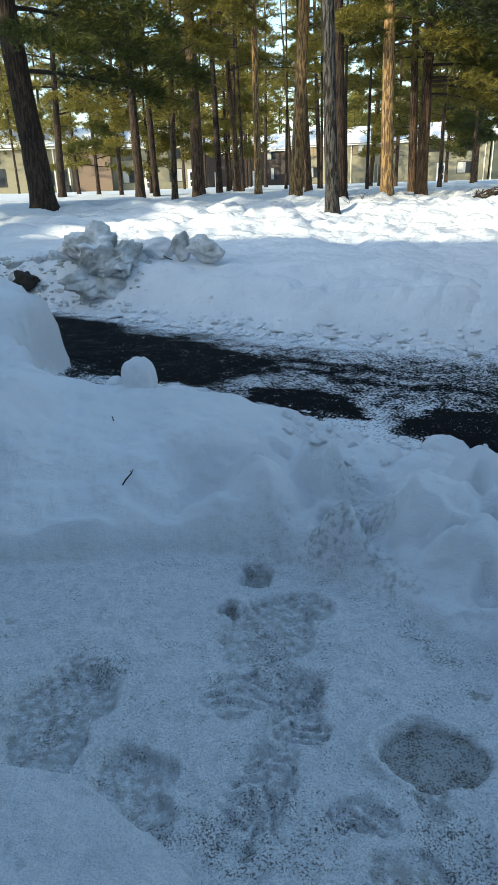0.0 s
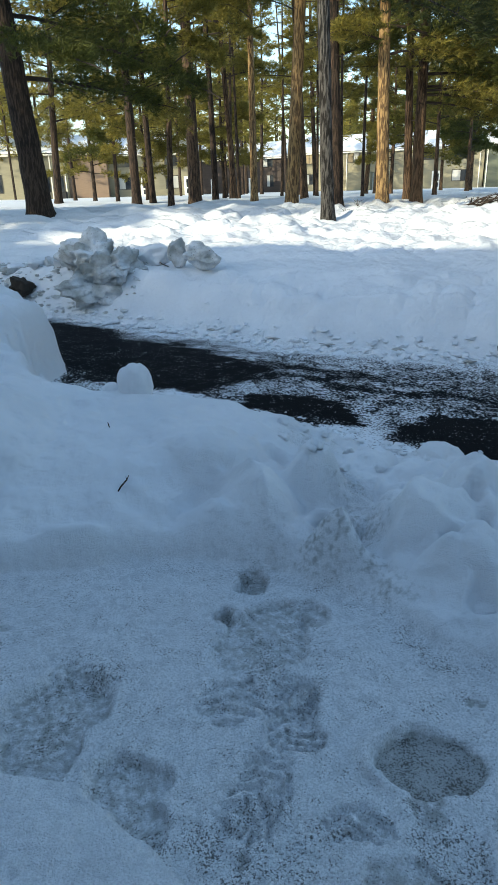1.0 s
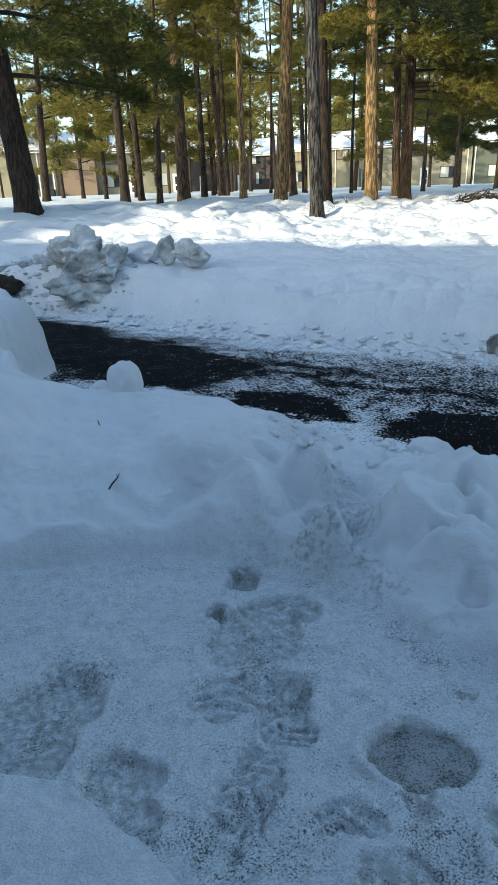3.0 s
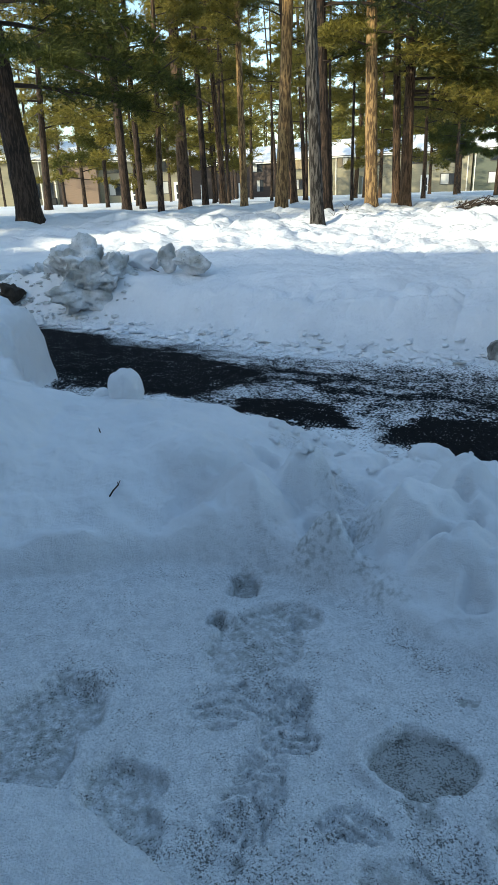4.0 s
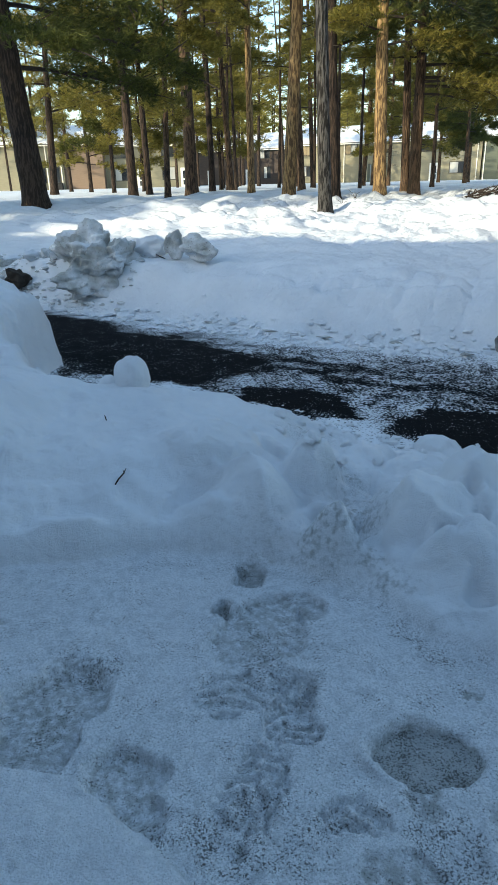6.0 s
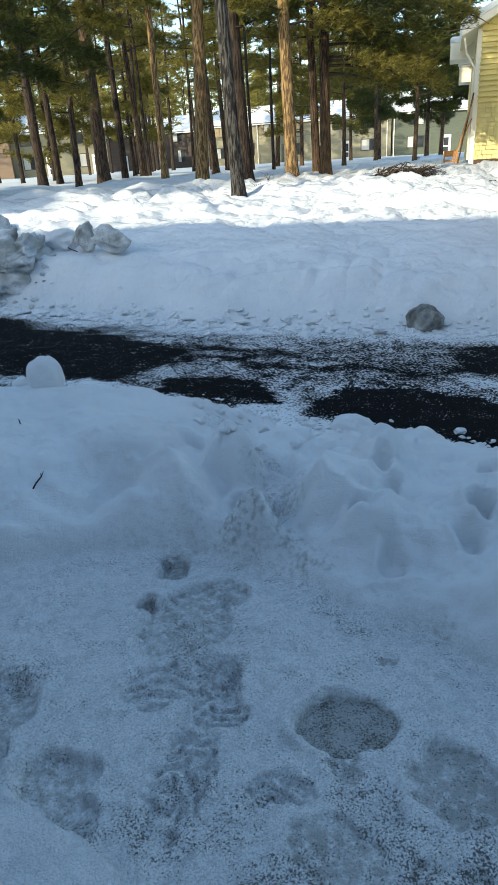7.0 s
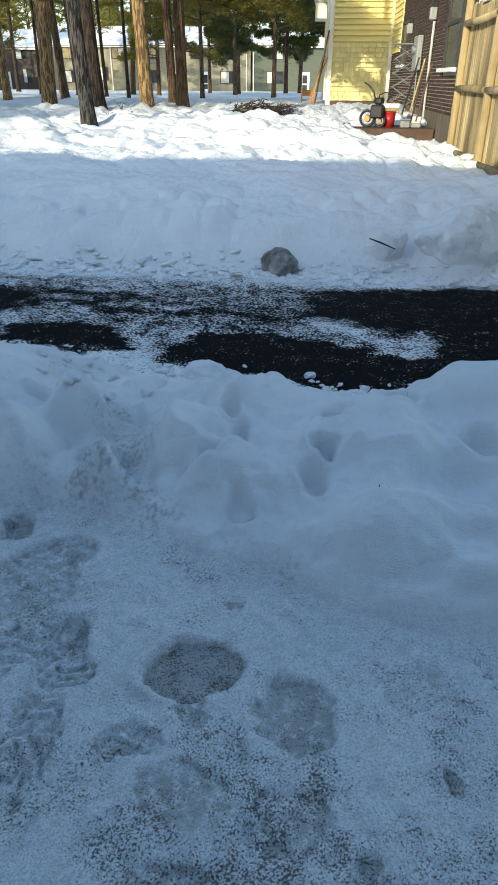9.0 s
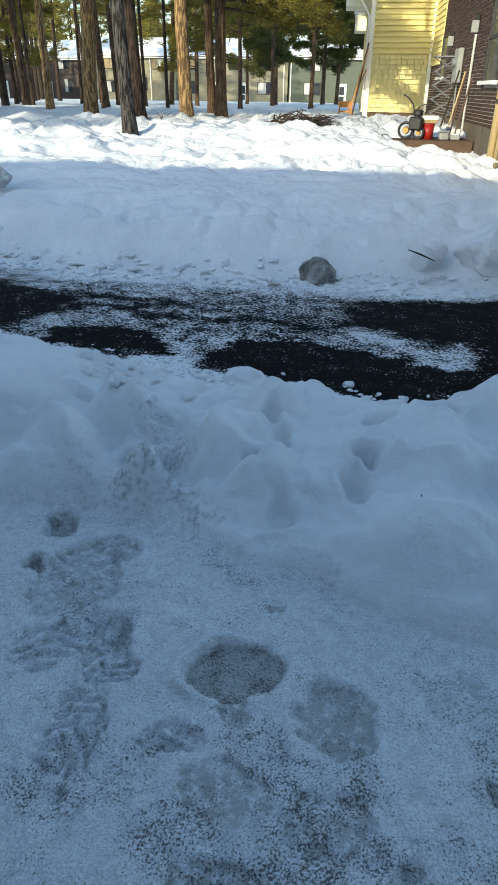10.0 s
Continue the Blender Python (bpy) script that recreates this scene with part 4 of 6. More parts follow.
bmesh.ops.create_cone(bm, segments=16, radius1=0.1, radius2=0.1, depth=0.09, cap_ends=True, matrix=Matrix.Translation((WX - 0.18, 18.75 - YS, 2.15)) @ pose(0, 0, 0, 0, 90, 0))
part("meter_dial", bm, GREY_METAL, box_ob)
for sy, zz in ((20.6, 2.72), (16.95, 2.78)):
    bm = soft_box(WX - 0.16, WX - 0.012, sy - YS - 0.06, sy - YS + 0.06, zz - 0.13, zz + 0.10, 0.015)
    lamp_ob = part("wall_lamp", bm, METER_BOX, y, "small grey wall-mounted box lamp")
    bm = soft_box(WX - 0.12, WX - 0.012, sy - YS - 0.05, sy - YS + 0.05, zz + 0.105, zz + 0.20, 0.01)
    part("lamp_cap", bm, BLACK, lamp_ob)
bm = bmesh.new()
tube(bm, [(WX - 0.05, 16.9 - YS, 2.62), (WX - 0.05, 16.9 - YS, 0.62), (WX - 0.05, 16.88 - YS, 0.45)], [0.028] * 3, 10)
part("conduit", bm, CURTAIN, y, "pale electrical conduit")
bm = bmesh.new()
tube(bm, [(WX - 0.04, 18.75 - YS, 1.72), (WX - 0.04, 18.75 - YS, 0.6)], [0.02] * 2, 8)
part("conduit", bm, GREY_METAL, y)
zb = 2.25
while zb < 5.3:
    bm = bmesh.new()
    v = [bm.verts.new(c) for c in ((WX + 0.01, -2.3, zb), (WX + 0.01, -0.005, zb), (WX - 0.055, -0.005, zb), (WX - 0.055, -2.3, zb), (WX + 0.01, -2.3, zb + 0.165), (WX + 0.01, -0.005, zb + 0.165), (WX - 0.02, -0.005, zb + 0.165), (WX - 0.02, -2.3, zb + 0.165))]
    for q in ((0, 1, 2, 3), (7, 6, 5, 4), (3, 2, 6, 7), (0, 3, 7, 4), (1, 5, 6, 2)):
        bm.faces.new([v[k] for k in q])
    part("clapboard", bm, YELLOW, y)
    zb += 0.155

# ---- deck beside the brick side and what stands on it ----
DECK_Z = 0.63
dk = thing("deck", Matrix.Translation(world(1.18, 15.2, 0)) @ pose(0, 0, 0, 0, 0, HEAD), "low dark weathered wooden deck beside the brick wall", "deck")
for k in range(14):
    bm = soft_box(0, 1.66, 0.16 * k, 0.16 * k + 0.15, DECK_Z - 0.035, DECK_Z, 0.004)
    part("plank", bm, DECK_WOOD, dk)
bm = soft_box(0, 1.66, -0.04, -0.002, DECK_Z - 0.24, DECK_Z - 0.005, 0.005)
part("rim_board", bm, DECK_WOOD, dk)
bm = soft_box(-0.04, -0.002, -0.04, 2.2, DECK_Z - 0.24, DECK_Z - 0.005, 0.005)
part("rim_board", bm, DECK_WOOD, dk)
for x in (0.1, 1.54):
    bm = soft_box(x - 0.05, x + 0.05, 0.05, 0.15, 0.1, DECK_Z - 0.04, 0.005)
    part("post", bm, DECK_WOOD, dk)


def on_deck(r, s, turn=0.0, z=DECK_Z):
    return Matrix.Translation(world(r, s, z)) @ pose(0, 0, 0, 0, 0, HEAD + turn)


pail = thing("bucket", on_deck(1.96, 15.65) @ Matrix.Scale(0.72, 4), "red plastic bucket standing on the deck", "bucket")
bm = bmesh.new()
bmesh.ops.create_cone(bm, segments=24, radius1=0.155, radius2=0.17, depth=0.40, cap_ends=True, matrix=Matrix.Translation((0, 0, 0.20)))
part("body", bm, RED, pail, "", True)
bm = bmesh.new()
bmesh.ops.create_cone(bm, segments=24, radius1=0.18, radius2=0.18, depth=0.03, cap_ends=True, matrix=Matrix.Translation((0, 0, 0.405)))
part("rim", bm, RED, pail)
bm = bmesh.new()
tube(bm, [(-0.17, 0, 0.36), (-0.15, -0.09, 0.28), (0, -0.17, 0.22), (0.15, -0.09, 0.28), (0.17, 0, 0.36)], [0.006] * 5, 6)
part("handle", bm, GREY_METAL, pail)
crate = thing("crate", on_deck(1.93, 15.68, 8, DECK_Z + 0.305) @ Matrix.Scale(0.72, 4), "pale printed carton lying across the red bucket", "box")
part("body", soft_box(-0.26, 0.26, -0.16, 0.16, 0, 0.2, 0.012), FENCE, crate)
part("flap", soft_box(-0.265, 0.265, -0.165, -0.161, 0.1, 0.205, 0.001), WHITE, crate)

bike = thing("wheeled_machine", on_deck(1.60, 15.6, -20) @ Matrix.Scale(0.78, 4), "black wheeled garden machine with upright handle and brass-coloured wheel hub", "machine")
for cx, rad in ((-0.15, 0.19), (0.2, 0.14)):
    bm = bmesh.new()
    bmesh.ops.create_circle(bm, segments=28, radius=rad)
    ring = [v.co.copy() for v in bm.verts]
    bm.clear()
    loop = [Vector((cx + c.x, 0.0, rad + 0.02 + c.y)) for c in ring]
    tube(bm, loop + loop[:2], [0.035] * (len(loop) + 2), 8, False)
    wheel = part("wheel", bm, BLACK, bike, "", True)
    bm = bmesh.new()
    bmesh.ops.create_cone(bm, segments=16, radius1=rad * 0.5, radius2=rad * 0.4, depth=0.06, cap_ends=True, matrix=Matrix.Translation((cx, 0, rad + 0.02)) @ pose(0, 0, 0, 90, 0, 0))
    part("hub", bm, RUST, wheel, "brass-coloured hub")
part("body", soft_box(-0.05, 0.30, -0.16, 0.16, 0.22, 0.55, 0.04), BLACK, bike)
part("engine_cover", soft_box(0.02, 0.26, -0.13, 0.13, 0.56, 0.72, 0.04), BLACK, bike)
bm = bmesh.new()
tube(bm, [(0.12, -0.14, 0.5), (0.02, -0.15, 0.85), (-0.12, -0.15, 1.0), (-0.26, -0.15, 1.07)], [0.018] * 4, 8)
part("handle", bm, BLACK, bike)
bm = bmesh.new()
tube(bm, [(0.12, 0.14, 0.5), (0.10, 0.15, 0.78), (0.26, 0.15, 0.84), (0.42, 0.15, 0.82)], [0.016] * 4, 8)
part("handle", bm, BLACK, bike)
shoe = thing("machine_guard", on_deck(1.02, 15.35, 30, 0.42), "black round-ended discharge guard lying in the snow", "machine part")
part("body", rounded(4, (0.2, 0.13, 0.14), 0.12, 2), BLACK, shoe, "", True)
part("chute", soft_box(-0.05, 0.12, -0.06, 0.06, 0.2, 0.30, 0.03), BLACK, shoe)

rack = thing("folding_rack", on_deck(2.62, 19.4) @ Matrix.Diagonal((0.72, 1, 0.86, 1)), "grey metal folding scissor-type drying rack against the house", "rack")
for side in (-0.22, 0.22):
    for k in range(5):
        z0, z1 = 0.12 + 0.36 * k, 0.12 + 0.36 * (k + 1)
        for a, b2 in ((-0.36, 0.36), (0.36, -0.36)):
            bm = bmesh.new()
            beam(bm, (a, side + (0.012 if a < 0 else -0.012), z0), (b2, side + (0.012 if a < 0 else -0.012), z1), 0.028, 0.016)
            part("bar", bm, GREY_METAL, rack)
for k in range(6):
    for xx in (-0.36, 0.36):
        bm = bmesh.new()
        beam(bm, (xx, -0.24, 0.12 + 0.36 * k), (xx, 0.24, 0.12 + 0.36 * k), 0.02)
        part("rung", bm, GREY_METAL, rack)
bm = soft_box(-0.42, 0.42, -0.26, 0.26, 1.92, 1.96, 0.008)
part("top", bm, GREY_METAL, rack)

for k, (r0, s0, r1, s1, h1, mat2, lab) in enumerate(((2.5, 16.3, 2.78, 16.9, 1.35, DECK_WOOD, "long wooden-handled garden tool leaning on the brick wall"), (2.45, 16.5, 2.82, 17.4, 1.3, FENCE, "pale wooden stick leaning on the brick wall"), (2.35, 17.0, 2.80, 18.2, 1.35, TWIG, "dark-handled snow shovel leaning on the brick wall"), (2.55, 15.9, 2.80, 16.2, 1.2, DECK_WOOD, "brown broom handle leaning on the brick wall"))):
    tl = thing("garden_tool", Matrix.Translation(world(r0, s0, DECK_Z)), lab, "tool", "tools against the brick wall")
    top = world(r1, s1, 0) - world(r0, s0, 0) + Vector((0, 0, h1))
    bm = bmesh.new()
    tube(bm, [(0, 0, 0.05), tuple(top * 0.5), tuple(top)], [0.018, 0.02, 0.018], 8)
    part("handle", bm, mat2, tl)
    bm = bmesh.new()
    beam(bm, (0, 0, 0), tuple(top * 0.16), 0.22, 0.03)
    part("blade", bm, CURTAIN if k else GREY_METAL, tl)
tray = thing("storage_tub", on_deck(2.28, 15.5, 12) @ Matrix.Scale(0.72, 4), "small grey and white tub on the deck", "tub")
part("body", soft_box(-0.13, 0.13, -0.1, 0.1, 0, 0.2, 0.03), METER_BOX, tray)
part("lid", soft_box(-0.14, 0.14, -0.11, 0.11, 0.201, 0.24, 0.012), METER_BOX, tray)
tray = thing("storage_tub", on_deck(2.52, 15.6, -5) @ Matrix.Scale(0.72, 4), "low pale tray on the deck", "tub")
part("body", soft_box(-0.14, 0.14, -0.1, 0.1, 0, 0.13, 0.02), METER_BOX, tray)
part("lid", soft_box(-0.1, 0.1, -0.07, 0.07, 0.131, 0.16, 0.01), WHITE, tray)

# planks and a bench at the yellow corner
for k, (r0, s0, h1, mat2) in enumerate(((0.28, 25.0, 2.1, PLANK), (0.42, 25.05, 2.25, DECK_WOOD), (0.15, 25.1, 1.5, PLANK))):
    tl = thing("plank", Matrix.Translation(world(r0, s0, 0.66)), "orange-brown board leaning against the yellow house corner", "board", "boards at the house corner")
    bm = bmesh.new()
    end = world(0.80, s0 + 0.05, 0) - world(r0, s0, 0)
    beam(bm, (0, 0, 0), (end.x, end.y, h1), 0.14, 0.03)
    part("board", bm, mat2, tl)
bn = thing("bench", Matrix.Translation(world(0.2, 25.8, 0.66)) @ pose(0, 0, 0, 0, 0, HEAD) @ Matrix.Scale(0.7, 4), "small orange-brown wooden bench end in snow", "bench")
for x0, x1, z0, z1 in ((-0.35, 0.35, 0.28, 0.34), (-0.35, 0.35, 0.5, 0.78)):
    part("slat", soft_box(x0, x1, -0.2 if z0 < 0.4 else 0.16, 0.2, z0, z1, 0.01), PLANK, bn)
for x0 in (-0.34, 0.27):
    part("leg", soft_box(x0, x0 + 0.07, -0.18, 0.2, 0, 0.5, 0.008), PLANK, bn)

# ---- board fence ----
FR = 2.6
fence = thing("fence", Matrix.Translation(world(FR, 0, 0)) @ pose(0, 0, 0, 0, 0, HEAD), "weathered tan wooden board fence with round rails", "fence")
posts = [12.05 - 2.03 * k for k in range(5)]
for s in posts:
    bm = bmesh.new()
    tube(bm, [(0, s, 0.05), (0.0, s + 0.01, 1.4), (0.0, s, 2.62)], [0.066, 0.06, 0.056], 12)
    part("post", bm, FENCE, fence, "", True)
for a, b2 in zip(posts, posts[1:]):
    for z, dz in ((1.40, 0.01), (2.27, -0.02), (0.50, 0.02)):
        bm = bmesh.new()
        tube(bm, [(-0.03, a, z), (-0.035, 0.5 * (a + b2), z + dz), (-0.03, b2, z)], [0.042, 0.05, 0.044], 10)
        part("rail", bm, FENCE, fence, "", True)
random.seed(5)
s = posts[0] + 0.06
while s > posts[-1]:
    w = random.uniform(0.13, 0.155)
    top = 2.50 + random.uniform(-0.05, 0.05)
    bm = bmesh.new()
    v = box(bm, 0.045, 0.068, s - w, s, 0.12, top)
    for q in v:
        if q.co.z > 1:
            q.co.x += random.uniform(-0.006, 0.006)
            q.co.z -= 0.03 * (abs(q.co.y - (s - w / 2)) / w)
    part("board", bm, FENCE, fence)
    s -= w + random.uniform(0.012, 0.034)


# ---- pines ----
def tuft_shape(rng, needles=22, length=0.16, width=0.010, spread=0.9):
    """Needles fanning from a twig end, along +z."""
    verts, faces = [], []
    for k in range(needles):
        az, tilt = rng.uniform(0, 6.283), rng.uniform(0.1, spread) ** 0.8
        way = np.array([math.sin(tilt) * math.cos(az), math.sin(tilt) * math.sin(az), math.cos(tilt)])
        side = np.cross(way, rng.normal(size=3))
        side /= np.linalg.norm(side)
        base = np.array([0, 0, rng.uniform(-0.5, 0.25) * length])
        size = length * rng.uniform(0.7, 1.1)
        n = len(verts)
        verts += [base - side * width * 0.5, base + side * width * 0.5, base + way * size]
        faces.append((n, n + 1, n + 2))
    return np.array(verts), np.array(faces)


def turns(dirs, rng):
    """Rotations that take z to each direction."""
    z = dirs / np.linalg.norm(dirs, axis=1, keepdims=True)
    a = np.cross(z, rng.normal(size=z.shape))
    a /= np.linalg.norm(a, axis=1, keepdims=True)
    return np.stack([a, np.cross(z, a), z], -1)


def spray(places, dirs, sizes, rng, needles, length, width):
    verts, faces = [], []
    shapes = [tuft_shape(rng, needles, length, width) for _ in range(6)]
    kind = rng.integers(0, 6, len(places))
    rot = turns(dirs, rng)
    count = 0
    for k, (sv, sf) in enumerate(shapes):
        pick = np.where(kind == k)[0]
        if not len(pick):
            continue
        v = np.einsum("nij,vj->nvi", rot[pick], sv) * sizes[pick, None, None] + places[pick, None, :]
        f2 = sf[None] + (np.arange(len(pick)) * len(sv))[:, None, None] + count
        verts.append(v.reshape(-1, 3)), faces.append(f2.reshape(-1, 3))
        count += len(pick) * len(sv)
    return np.concatenate(verts), np.concatenate(faces)


def pine(r, s, diameter, tall, low, reach, label, bark=None, needles=None, lean=(0.0, 0.0), seed=1, limbs=26, dense=1.0, tuft=0.17, extra=(), base=None, stubs=5, bend=0.0):
    """A pine: tapered trunk, limbs from the height low upwards, and sprays of needles along them. extra: limbs of their own as (height, azimuth, length, rise, droop)."""
    rng = np.random.default_rng(seed)
    foot = world(r, s, (height(r, s) if base is None else base) - 0.12)
    tree = thing("pine_tree", Matrix.Translation(foot), label, "tree", "pines in the yard")
    bark = bark or BARK_RED

    def axis(h):
        k = h / tall
        return Vector((lean[0] * h + bend * math.sin(k * 5.0 + seed), lean[1] * h + bend * math.cos(k * 4.0 + seed), h))

    bm = bmesh.new()
    levels, sides = 34, 18
    rings = []
    for i in range(levels + 1):
        h = tall * (i / levels) ** 1.5
        flare = 1 + 0.45 * math.exp(-h / 0.22)
        rad = 0.5 * diameter * (1 - 0.80 * h / tall) * flare
        ring = []
        for k in range(sides):
            a = 6.28319 * k / sides
            j = 1 + 0.07 * noise.noise(Vector((math.cos(a) * 2.2, math.sin(a) * 2.2, h * 1.3 + seed))) + 0.05 * noise.noise(Vector((math.cos(a) * 6, math.sin(a) * 6, h * 3 + seed)))
            ring.append(bm.verts.new(axis(h) + Vector((math.cos(a), math.sin(a), 0)) * rad * j))
        rings.append(ring)
    for a, b2 in zip(rings, rings[1:]):
        for k in range(sides):
            bm.faces.new((a[k], a[(k + 1) % sides], b2[(k + 1) % sides], b2[k]))
    trunk = part("trunk", bm, bark, tree, "", True)
    plans = list(extra)
    for k in range(limbs):
        u = (k + rng.uniform(0, 1)) / limbs
        h = low + (tall * 0.97 - low) * u
        size = reach * (1 - 0.75 * u ** 1.3) * rng.uniform(0.65, 1.1)
        plans.append((h, rng.uniform(0, 360), size, rng.uniform(-0.05, 0.35), rng.uniform(0.0, 0.30)))
    for k in range(stubs):
        plans.append((rng.uniform(0.35, 0.95) * max(low, 2.0) + 0.6, rng.uniform(0, 360), rng.uniform(0.4, 1.1), rng.uniform(-0.1, 0.3), 0.15))
    places, dirs = [], []
    for n, (h, az, size, rise, droop) in enumerate(plans):
        bare = n >= len(plans) - stubs
        a = math.radians(az)
        out = np.array([math.sin(a), math.cos(a), 0])
        side = np.array([math.cos(a), -math.sin(a), 0])
        start = np.array(axis(min(h, tall * 0.98)))
        pts = []
        wig = rng.uniform(-0.12, 0.12)
        for q in np.linspace(0, 1, 6):
            p = start + out * size * q + np.array([0, 0, size * (rise * q - droop * q * q)]) + side * size * wig * math.sin(3.1 * q)
            pts.append(p)
        rad = max(0.010, min(0.045, 0.016 * size)) * (diameter / 0.4) ** 0.5
        if h < 11.0:
            bm = bmesh.new()
            tube(bm, [tuple(p) for p in pts], [rad * (1 - 0.8 * q) for q in np.linspace(0, 1, 6)], 6)
            if not bare:
                for q in np.arange(0.3, 1.0, 0.17):
                    p = start + out * size * q + np.array([0, 0, size * (rise * q - droop * q * q)])
                    sg = rng.choice([-1, 1])
                    e = p + (out * 0.6 + side * sg * 0.8) * size * 0.22 + np.array([0, 0, rng.uniform(-0.1, 0.12) * size])
                    tube(bm, [tuple(p), tuple(0.5 * (p + e) + np.array([0, 0, 0.02])), tuple(e)], [rad * 0.4, rad * 0.3, rad * 0.15], 4)
            part("limb", bm, TWIG if bark is not BARK_GREY else bark, tree)
        if bare:
            continue
        seen = 1.0 if h < 3.6 + 0.27 * math.hypot(*foot[:2]) else 0.10
        count = int(92 * min(1.0, 22 / math.hypot(*foot[:2])) * seen * dense * size * size ** 0.4) + 4
        q = 0.22 + 0.80 * rng.uniform(0, 1, count) ** 0.75
        width = size * 0.33 * np.sin(np.clip(q, 0, 1) * 2.75 + 0.15)
        across = rng.uniform(-1, 1, count) * width
        p = start + np.outer(q * size, out) + np.outer(across, side)
        p[:, 2] += size * (rise * q - droop * q * q) + rng.normal(0, 0.07 * size ** 0.5, count) + 0.03
        places.append(p)
        dirs.append(out * 0.8 + np.outer(np.sign(across) * 0.6, side) + rng.normal(0, 0.45, (count, 3)) + np.array([0, 0, 0.18]))
    places, dirs = np.concatenate(places), np.concatenate(dirs)
    v, f2 = spray(places, dirs, rng.uniform(0.7, 1.3, len(places)), rng, 12, tuft * 0.8, tuft * 0.09)
    fast_mesh("crown", v, f2, needles or NEEDLES, tree)
    return tree


